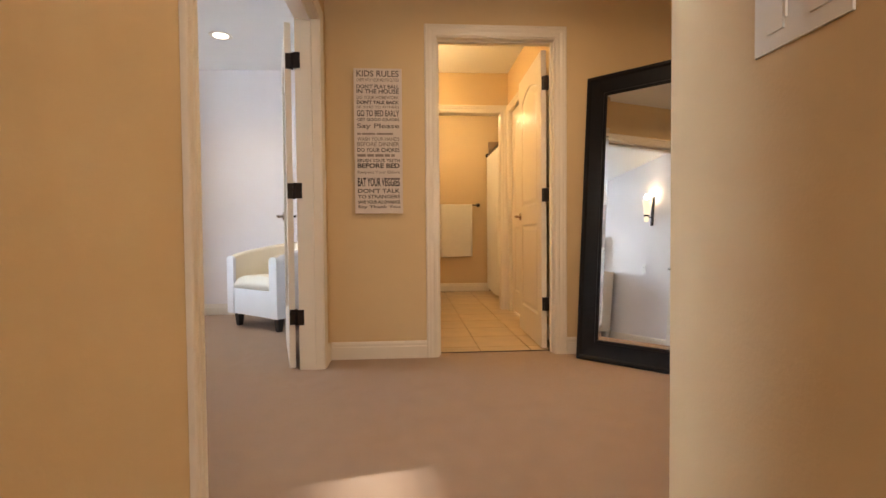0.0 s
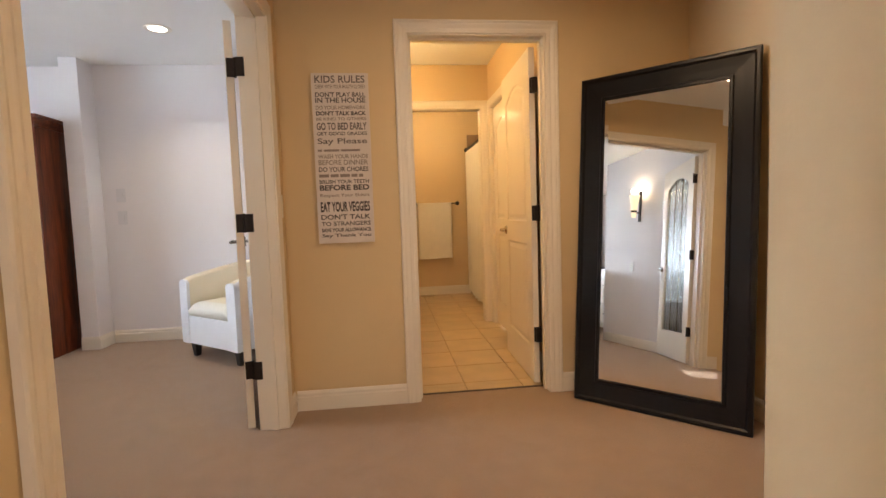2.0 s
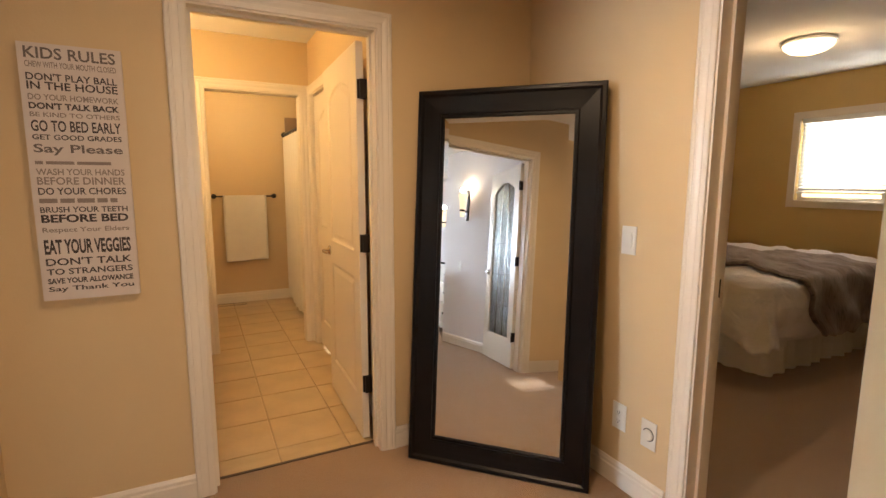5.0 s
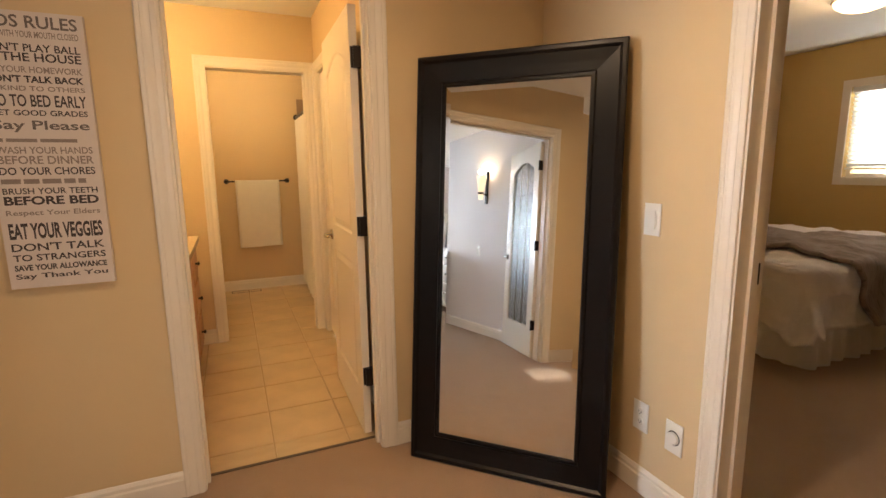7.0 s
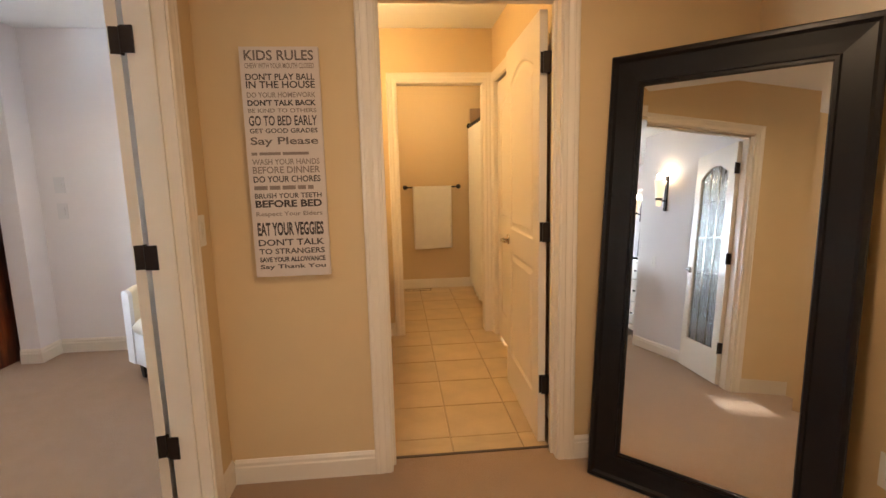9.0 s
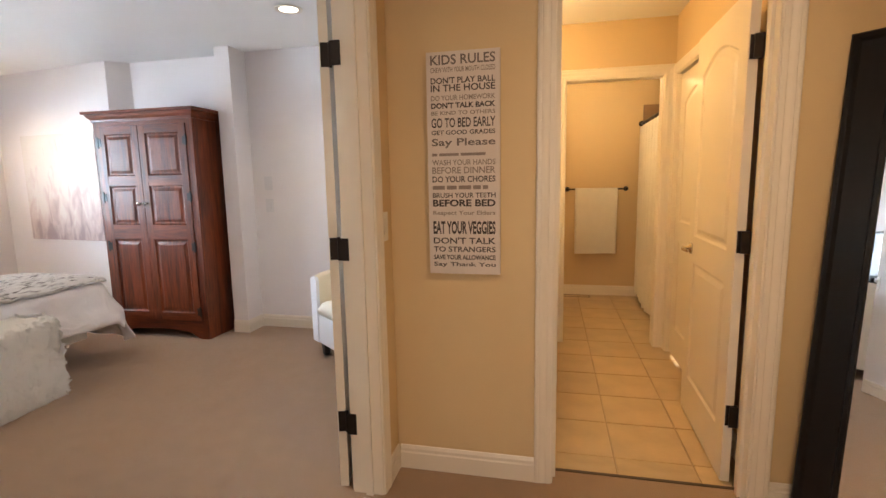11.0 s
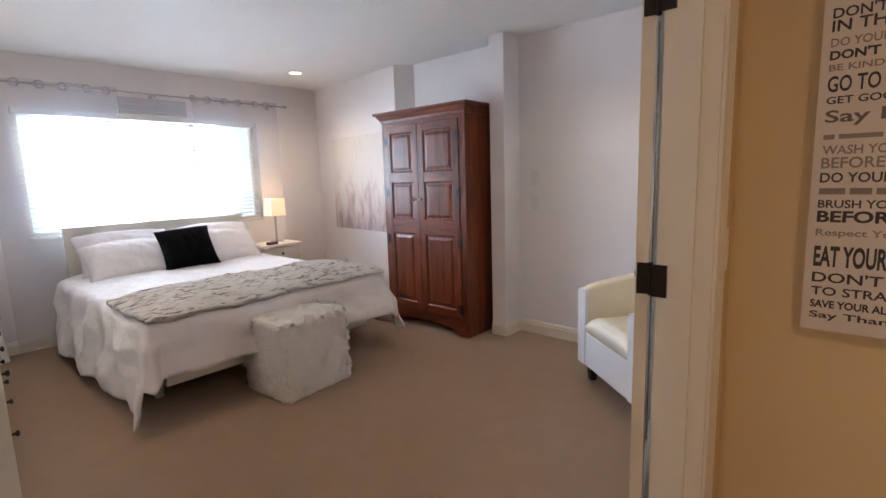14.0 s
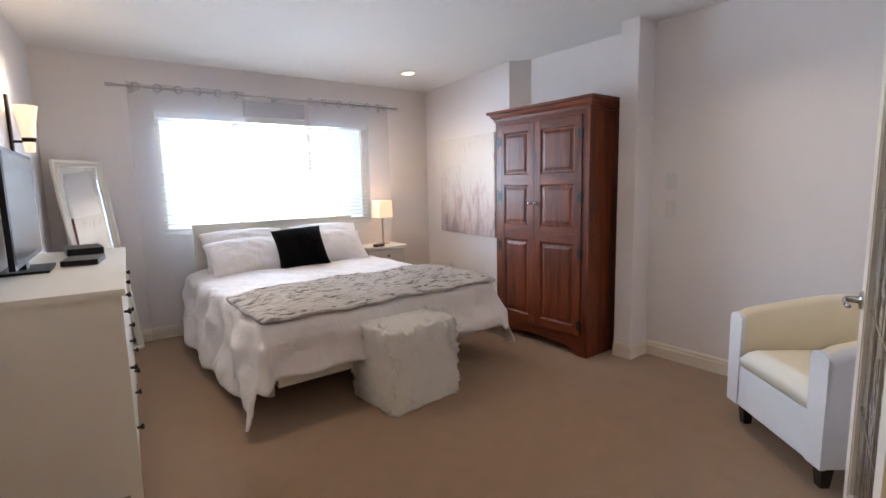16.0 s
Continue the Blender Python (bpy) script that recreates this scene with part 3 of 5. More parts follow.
SIGNBOARD = canvas_material()
INK = material("dark_ink", (0.07, 0.055, 0.055), 0.9, vary=0.2, scale=40, bump=0)
MIDINK = material("grey_ink", (0.17, 0.14, 0.13), 0.9, vary=0.15, scale=40, bump=0)
PALEINK = material("faded_ink", (0.29, 0.235, 0.205), 0.9, vary=0.15, scale=40, bump=0)
sign = thing("lettered_sign", pose(0.862, 3.555, 0.925), "tall narrow canvas sign of house rules in mixed lettering", "sign")
part("canvas", boxes((-0.1485, 0.1485, -0.030, -0.001, 0, 0.90)), SIGNBOARD, sign, bevel=0.004)
LINES = [("KIDS RULES", 103, 17, 3), ("CHEW WITH YOUR MOUTH CLOSED", 120, 9, 1), ("DON'T PLAY BALL", 138, 11, 0), ("IN THE HOUSE", 151, 12, 0), ("DO YOUR HOMEWORK", 168, 9, 1),
         ("DON'T TALK BACK", 181, 10, 2), ("BE KIND TO OTHERS", 194, 7, 1), ("GO TO BED EARLY", 211, 17, 0), ("GET GOOD GRADES", 228, 8, 0), ("Say Please", 247, 17, 3),
         ("", 267, 5, 1), ("WASH YOUR HANDS", 281, 10, 1), ("BEFORE DINNER", 295, 12, 1), ("DO YOUR CHORES", 311, 11, 0), ("", 326, 7, 1), ("BRUSH YOUR TEETH", 340, 9, 0),
         ("BEFORE BED", 354, 13, 2), ("Respect Your Elders", 373, 10, 1), ("EAT YOUR VEGGIES", 399, 24, 2), ("DON'T TALK", 423, 12, 0), ("TO STRANGERS", 439, 10, 0),
         ("SAVE YOUR ALLOWANCE", 454, 9, 2), ("Say Thank You", 468, 10, 0)]


def lettering(text, mat, parent, width, height, m, bold=0.0, name="lettering"):
    cu = bpy.data.curves.new(name, "FONT")
    cu.body, cu.size, cu.offset, cu.resolution_u = text, 1.0, bold, 3
    tmp = new(name, cu)
    bpy.context.view_layer.update()
    me = bpy.data.meshes.new_from_object(tmp.evaluated_get(bpy.context.evaluated_depsgraph_get()))
    bpy.data.objects.remove(tmp)
    co = np.array([v.co[:] for v in me.vertices])
    lo, hi = co.min(0), co.max(0)
    for v in me.vertices:
        x, y = (v.co.x - lo[0]) / (hi[0] - lo[0]) - 0.5, (v.co.y - lo[1]) / (hi[1] - lo[1]) - 0.5
        v.co = m @ Vector((x * width, 0, y * height))
    me.materials.append(mat)
    me.name = name
    ob = new(name, me)
    ob.parent = parent
    return tagged(ob, kind="stuff")


for text, at, tall, tone in LINES:
    z = 0.90 - (at - 89) / 396 * 0.90
    h = tall / 396 * 0.90
    ink = {1: PALEINK, 3: MIDINK}.get(tone, INK)
    m = Matrix.Translation((0, -0.0306, z))
    if text:
        ob = lettering(text, ink, sign, 0.262, h, m, 0.034 if tone == 2 else 0.018)
    else:
        bm, x = bmesh.new(), -0.131
        for w in (0.03, 0.09, 0.11) if at < 300 else (0.06, 0.05, 0.06, 0.04, 0.03):
            box(bm, x, min(x + w - 0.008, 0.131), -0.0306, -0.0300, z - h / 2, z + h / 2)
            x += w
        part("lettering", bm, ink, sign)


# ---- wood ----
def wood_material(name, dark, light, rough=0.35, along=2, scale=1.0, coat=0.0):
    m = bpy.data.materials.new(name)
    m.use_nodes = True
    n, l = m.node_tree.nodes, m.node_tree.links
    b = n["Principled BSDF"]
    b.inputs["Roughness"].default_value, b.inputs["Coat Weight"].default_value = rough, coat
    tc, mp = n.new("ShaderNodeTexCoord"), n.new("ShaderNodeMapping")
    sc = [14 * scale] * 3
    sc[along] = 1.2 * scale
    mp.inputs["Scale"].default_value = sc
    info, add = n.new("ShaderNodeObjectInfo"), n.new("ShaderNodeVectorMath")
    add.operation = "ADD"
    l.new(tc.outputs["Object"], add.inputs[0])
    l.new(info.outputs["Random"], add.inputs[1])
    l.new(add.outputs["Vector"], mp.inputs["Vector"])
    a, c = n.new("ShaderNodeTexNoise"), n.new("ShaderNodeTexNoise")
    a.inputs["Scale"].default_value, a.inputs["Detail"].default_value, a.inputs["Distortion"].default_value = 1.0, 6, 1.2
    c.inputs["Scale"].default_value, c.inputs["Detail"].default_value = 6.0, 8
    l.new(mp.outputs["Vector"], a.inputs["Vector"])
    l.new(mp.outputs["Vector"], c.inputs["Vector"])
    mx = n.new("ShaderNodeMix")
    mx.inputs["Factor"].default_value = 0.4
    l.new(a.outputs["Fac"], mx.inputs["A"])
    l.new(c.outputs["Fac"], mx.inputs["B"])
    r = n.new("ShaderNodeValToRGB")
    r.color_ramp.elements[0].position, r.color_ramp.elements[1].position = 0.36, 0.64
    r.color_ramp.elements[0].color, r.color_ramp.elements[1].color = (*dark, 1), (*light, 1)
    l.new(mx.outputs["Result"], r.inputs["Fac"])
    l.new(r.outputs["Color"], b.inputs["Base Color"])
    bp = n.new("ShaderNodeBump")
    bp.inputs["Strength"].default_value, bp.inputs["Distance"].default_value = 0.12, 0.004
    l.new(c.outputs["Fac"], bp.inputs["Height"])
    l.new(bp.outputs["Normal"], b.inputs["Normal"])
    return m


CHERRY = wood_material("red_brown_cherry", (0.050, 0.009, 0.0035), (0.225, 0.047, 0.012), 0.33)
CHERRY_ACROSS = wood_material("red_brown_cherry_across", (0.050, 0.009, 0.0035), (0.225, 0.047, 0.012), 0.33, along=0)
PINE = wood_material("orange_pine", (0.34, 0.13, 0.035), (0.50, 0.22, 0.07), 0.35)


# ---- wardrobe ----
def wardrobe():
    d = thing("wardrobe", pose(-2.1075, 5.03, 0), "tall red-brown cherry wardrobe with two panelled doors", "wardrobe")
    w, dep, h = 0.4825, 0.485, 1.935
    part("side", boxes((-w, -w + 0.02, 0.02, dep, 0, h - 0.06)), CHERRY, d)
    part("side", boxes((w - 0.02, w, 0.02, dep, 0, h - 0.06)), CHERRY, d)
    part("back", boxes((-w + 0.02, w - 0.02, dep - 0.012, dep - 0.002, 0.05, h - 0.06)), CHERRY, d)
    part("top", boxes((-w, w, 0.02, dep, h - 0.06, h - 0.04)), CHERRY_ACROSS, d)
    part("base_shelf", boxes((-w + 0.02, w - 0.02, 0.03, dep - 0.02, 0.14, 0.16)), CHERRY_ACROSS, d)
    dl, dc, dr = -0.445, -0.040, 0.420
    part("face_stile", boxes((-w, dl, 0, 0.02, 0.0, h - 0.06)), CHERRY, d)
    part("face_stile", boxes((dr, w, 0, 0.02, 0.0, h - 0.06)), CHERRY, d)
    part("face_rail", boxes((dl, dr, 0, 0.02, h - 0.12, h - 0.06)), CHERRY_ACROSS, d)
    bm = bmesh.new()
    n = 24
    pts = []
    for k in range(n + 1):
        f = k / n
        x = dl + (dr - dl) * f
        e = min(f, 1 - f)
        z = 0.0 if e < 0.06 else (0.06 * min(1, (e - 0.06) / 0.10) ** 0.6 if e < 0.17 else 0.06 + 0.018 * math.sin((e - 0.17) / 0.33 * math.pi / 2))
        pts.append((x, z))
    for y in (0.0, 0.02):
        lo, hi = [bm.verts.new((x, y, z)) for x, z in pts], [bm.verts.new((x, y, 0.155)) for x, z in pts]
        for k in range(n):
            bm.faces.new((lo[k], lo[k + 1], hi[k + 1], hi[k]))
    lo, hi = [bm.verts.new((x, 0, z)) for x, z in pts], [bm.verts.new((x, 0.02, z)) for x, z in pts]
    for k in range(n):
        bm.faces.new((lo[k], lo[k + 1], hi[k + 1], hi[k]))
    part("scalloped_plinth", bm, CHERRY_ACROSS, d)
    prof = [(0, h - 0.085), (0.008, h - 0.085), (0.012, h - 0.065), (0.030, h - 0.045), (0.040, h - 0.025), (0.058, h - 0.020), (0.058, h), (0, h)]
    bm = bmesh.new()
    path = [(-w, dep, -1, 0), (-w, 0, -1, -1), (w, 0, 1, -1), (w, dep, 1, 0)]
    rings = [[bm.verts.new((x + ox * u, y + oy * u, z)) for u, z in prof] for x, y, ox, oy in path]
    for a, b in zip(rings, rings[1:]):
        for i in range(len(prof) - 1):
            bm.faces.new((a[i], a[i + 1], b[i + 1], b[i]))
    bm.faces.new([r[-2] for r in rings])
    bm.faces.new(rings[0]), bm.faces.new(rings[-1])
    part("cornice", bm, CHERRY_ACROSS, d)
    z0, z1 = 0.160, h - 0.122
    rows = [(0.225, 0.86), (0.985, 1.315), (1.40, z1 - 0.065)]
    for a, b, side in ((dl + 0.002, dc - 0.0015, -1), (dc + 0.0015, dr - 0.002, 1)):
        door = part("door", boxes((a, a + 0.065, -0.006, 0.016, z0, z1), (b - 0.065, b, -0.006, 0.016, z0, z1)), CHERRY, d, bevel=0.0015)
        zs = [z0] + [v for r in rows for v in r] + [z1]
        for k in range(0, len(zs), 2):
            part("rail", boxes((a + 0.065, b - 0.065, -0.0055, 0.015, zs[k], zs[k + 1])), CHERRY_ACROSS, door)
        for r0, r1 in rows:
            bm = bmesh.new()
            raised_panel(bm, a + 0.065, b - 0.065, r0, r1, -0.005, 1)
            part("raised_panel", bm, CHERRY, door)
        kx = dc + side * 0.033
        part("knob", turned([(0.008, 0), (0.007, 0.014), (0.016, 0.022), (0.017, 0.030), (0.010, 0.036)], 16, Matrix.Translation((kx, -0.006, 1.165)) @ Matrix.Rotation(radians(90), 4, "X")), CHROME, door, "pale round knob", smooth=True)
        hx = a if side < 0 else b
        for z in (0.24, 0.80, 1.22, 1.68):
            part("hinge", boxes((hx - side * 0.030 if side > 0 else hx - 0.012, hx + 0.012 if side > 0 else hx + 0.030, -0.009, -0.0065, z - 0.032, z + 0.032), (hx - 0.006, hx + 0.006, -0.012, -0.006, z - 0.045, z + 0.045)), BLACKWOOD, door, "black butterfly hinge", bevel=0.001)


wardrobe()


# ---- cloth ----
def cloth_surface(name, parent, mat, x_rows, y_rows, edge, top, drop_curve, lift=0.0, wrinkle=0.012, seed=1, label="", floor=0.006, ruche=0.0, thick=0.012, skew=0.0, flare=0.12):
    """A cover on a bed whose top is the rectangle edge = (x0, x1, y0, y1); what goes past it hangs down."""
    x0, x1, y0, y1 = edge
    bm = bmesh.new()
    grid = []
    for s0 in x_rows:
        row = []
        for t in y_rows:
            s = s0 + skew * (t - y0)
            ox, oy = max(0.0, s - x1), max(0.0, y0 - t, t - y1)
            sy = -1 if t < y0 else 1
            o = math.hypot(ox, oy)
            big, small = max(ox, oy), min(ox, oy)
            fall = big + 0.29 * small - 0.42 * max(0.0, small - 0.18)
            bx, by = min(s, x1), min(max(t, y0), y1)
            soft = min((x1 - bx) if s < x1 else 0, 1)
            ein = min(x1 - bx, by - y0, y1 - by) if o == 0 else 0
            puff = 0.030 * (1 - math.exp(-ein / 0.10)) if o == 0 else 0
            z = top + lift + puff
            x, y = bx, by
            if o > 0:
                r = 0.07
                if fall < r * 1.57:
                    out, down = r * math.sin(fall / r), r * (1 - math.cos(fall / r))
                else:
                    out, down = r + (fall - r * 1.57) * (flare + 0.30 * small / big), r + (fall - r * 1.57) * 0.985
                out += max(0.0, down - (top - 0.02)) * 0.35
                out += lift
                x, y = x + out * ox / o, y + out * oy / o * sy
                z -= down
                q = noise.noise(Vector((s * 3.1 + seed, t * 3.1, 0)))
                fold = (0.075 * noise.noise(Vector((s * 3.6 + seed, t * 3.6, 4))) + 0.016 * noise.noise(Vector((s * 9, t * 9, seed)))) * min(1, down / 0.18)
                x, y = x + fold * ox / o, y + fold * oy / o * sy
            nz = noise.noise(Vector((s * 4.5, t * 4.5, seed))) + 0.5 * noise.noise(Vector((s * 11, t * 9, seed + 3)))
            rg = 1 - abs(noise.noise(Vector((s * 5.0 + 7, t * 3.0, seed)))) * 2
            z += wrinkle * (nz + 0.5 * max(0, rg) ** 3)
            if ruche:
                ph = s / 0.034 + 0.35 * noise.noise(Vector((s * 6, t * 7, 9)))
                z += ruche * abs(math.sin(math.pi * ph)) * (0.75 + 0.5 * noise.noise(Vector((s * 25, t * 30, 2))))
            row.append(bm.verts.new((x, y, max(z, floor))))
        grid.append(row)
    for a, b in zip(grid, grid[1:]):
        for k in range(len(a) - 1):
            bm.faces.new((a[k], b[k], b[k + 1], a[k + 1]))
    ob = part(name, bm, mat, parent, label, smooth=True)
    sol = ob.modifiers.new("thickness", "SOLIDIFY")
    sol.thickness, sol.offset = thick, -1
    return ob


def span(a, b, step):
    return np.linspace(a, b, max(2, int(abs(b - a) / step) + 1)).tolist()


def pillow(parent_m, size, puff, mat, label, seed, category="pillow", name="pillow", sag=1.0):
    w, h = size
    d = thing(name, parent_m, label, category)
    bm = bmesh.new()
    n = 22
    top, bot = [], []
    for i in range(n + 1):
        ra, rb = [], []
        for j in range(n + 1):
            u, v = i / n * 2 - 1, j / n * 2 - 1
            c = (1 - abs(u) ** 2.6) * (1 - abs(v) ** 2.6)
            t = puff * max(c, 0) ** 0.55
            pull = 1 - 0.09 * (1 - abs(v) ** 2) * abs(u) ** 4
            pull2 = 1 - 0.09 * (1 - abs(u) ** 2) * abs(v) ** 4
            fold = 1 - abs(noise.noise(Vector((u * 2.2 + v * 1.5, v * 2.0 - u, seed * 3.1)))) * 2.4
            wr = 0.014 * noise.noise(Vector((u * 3, v * 3, seed))) + 0.007 * noise.noise(Vector((u * 9, v * 6, seed))) - 0.016 * max(0, fold) ** 4
            x, z = u * w / 2 * pull, v * h / 2 * pull2
            z -= 0.03 * u * u * (1 if v > 0 else 0.3) * sag
            ra.append(bm.verts.new((x, -t + wr * c, z)))
            rb.append(bm.verts.new((x, t * 0.8 + 0.004, z)))
        top.append(ra), bot.append(rb)
    for g in (top, bot):
        for i in range(n):
            for j in range(n):
                bm.faces.new((g[i][j], g[i + 1][j], g[i + 1][j + 1], g[i][j + 1]))
    bmesh.ops.remove_doubles(bm, verts=bm.verts, dist=0.0045)
    part("cover", bm, mat, d, smooth=True)
    return d


def bed(name, x_head, x_foot, y0, y1, top, label, headboard=True):
    d = thing(name, pose(0, 0, 0), label, "bed")
    part("side_rail", boxes((x_head, x_foot, y0, y0 + 0.025, 0.18, 0.36)), WHITEPAINT, d, bevel=0.003)
    part("side_rail", boxes((x_head, x_foot, y1 - 0.025, y1, 0.18, 0.36)), WHITEPAINT, d, bevel=0.003)
    part("foot_rail", boxes((x_foot - 0.025, x_foot, y0 + 0.025, y1 - 0.025, 0.18, 0.36)), WHITEPAINT, d, bevel=0.003)
    for x in (x_head + 0.04, x_foot - 0.045):
        for y in (y0 + 0.03, y1 - 0.075):
            if x > x_head + 1 and y < y1 - 0.5:
                x -= 0.30
            part("leg", boxes((x - 0.02, x + 0.025, y, y + 0.045, 0, 0.18)), WHITEPAINT, d, bevel=0.003)
    part("mattress", boxes((x_head + 0.02, x_foot - 0.03, y0 + 0.03, y1 - 0.03, 0.30, top - 0.03)), COTTON, d, bevel=0.04)
    part("slat_base", boxes((x_head + 0.02, x_foot - 0.03, y0 + 0.03, y1 - 0.03, 0.26, 0.30)), WHITEPAINT, d)
    return d


b = bed("bed", -4.22, -2.20, 2.90, 4.42, 0.60, "white double bed made up with a plain panel headboard")
part("headboard", boxes((-4.27, -4.225, 2.89, 4.43, 0.05, 1.01)), WHITEPAINT, b, "plain white headboard panel", bevel=0.004)
part("headboard_cap", boxes((-4.278, -4.217, 2.88, 4.44, 1.01, 1.028)), WHITEPAINT, b, bevel=0.003)

EDGE = (-4.2, -2.14, 2.84, 4.48)
duvet = tagged(new("duvet"), "white cotton duvet draped over the bed to the floor", "duvet")
cloth_surface("cover", duvet, BEDCLOTH, span(-4.12, -1.77, 0.022), span(2.27, 4.98, 0.022), EDGE, 0.61, None, 0.0, 0.013, 3)


def throw_material(name, base, dark, mark=0.55):
    m = bpy.data.materials.new(name)
    m.use_nodes = True
    n, l = m.node_tree.nodes, m.node_tree.links
    bs = n["Principled BSDF"]
    bs.inputs["Roughness"].default_value, bs.inputs["Sheen Weight"].default_value = 0.95, 0.3
    tc, mp, no, no2 = n.new("ShaderNodeTexCoord"), n.new("ShaderNodeMapping"), n.new("ShaderNodeTexNoise"), n.new("ShaderNodeTexNoise")
    mp.inputs["Scale"].default_value = (100, 10, 16)
    l.new(tc.outputs["Object"], mp.inputs["Vector"])
    l.new(mp.outputs["Vector"], no.inputs["Vector"])
    no.inputs["Scale"].default_value, no.inputs["Detail"].default_value, no.inputs["Distortion"].default_value = 1.0, 4, 0.6
    no2.inputs["Scale"].default_value = 240
    l.new(tc.outputs["Object"], no2.inputs["Vector"])
    r = n.new("ShaderNodeValToRGB")
    r.color_ramp.elements[0].position, r.color_ramp.elements[0].color = mark - 0.17, (*dark, 1)
    r.color_ramp.elements[1].position, r.color_ramp.elements[1].color = mark - 0.05, (*base, 1)
    l.new(no.outputs["Fac"], r.inputs["Fac"])
    l.new(r.outputs["Color"], bs.inputs["Base Color"])
    bp = n.new("ShaderNodeBump")
    bp.inputs["Strength"].default_value, bp.inputs["Distance"].default_value = 0.5, 0.008
    l.new(no2.outputs["Fac"], bp.inputs["Height"])
    l.new(bp.outputs["Normal"], bs.inputs["Normal"])
    return m


THROW = throw_material("ruched_grey_white_plush", (0.68, 0.655, 0.64), (0.16, 0.145, 0.145), 0.525)
throw = tagged(new("throw"), "ruched grey and white plush throw across the white duvet", "throw blanket")
cloth_surface("blanket", throw, THROW, span(-2.76, -2.08, 0.008), span(2.80, 4.52, 0.02), EDGE, 0.61, None, 0.022, 0.013, 3, ruche=0.024, thick=0.02)


def stand(x, y, z, heading, back, roll=0):
    """A pillow's pose: it looks toward heading and leans back by that many degrees."""
    return Matrix.Translation((x, y, z)) @ Matrix.Rotation(radians(heading + 90), 4, "Z") @ Matrix.Rotation(radians(-back), 4, "X") @ Matrix.Rotation(radians(roll), 4, "Y")


pillow(stand(-4.02, 3.27, 0.80, 0, 42), (0.74, 0.46), 0.085, BEDCLOTH, "white cotton pillow propped against the headboard", 1)
pillow(stand(-4.02, 4.06, 0.80, 0, 42), (0.74, 0.46), 0.085, BEDCLOTH, "white cotton pillow propped against the headboard", 2)
pillow(stand(-3.86, 3.24, 0.755, 0, 52, -2), (0.68, 0.44), 0.08, BEDCLOTH, "white cotton pillow leaning on the rear pillow", 3)
pillow(stand(-3.86, 4.04, 0.765, 0, 50, 3), (0.68, 0.44), 0.08, BEDCLOTH, "white cotton pillow leaning on the rear pillow", 4)
pillow(stand(-3.70, 3.66, 0.80, -8, 34, -4), (0.45, 0.405), 0.12, BLACKFUR, "square black plush cushion in the middle of the bed", 5, "cushion", "cushion", 0.0)


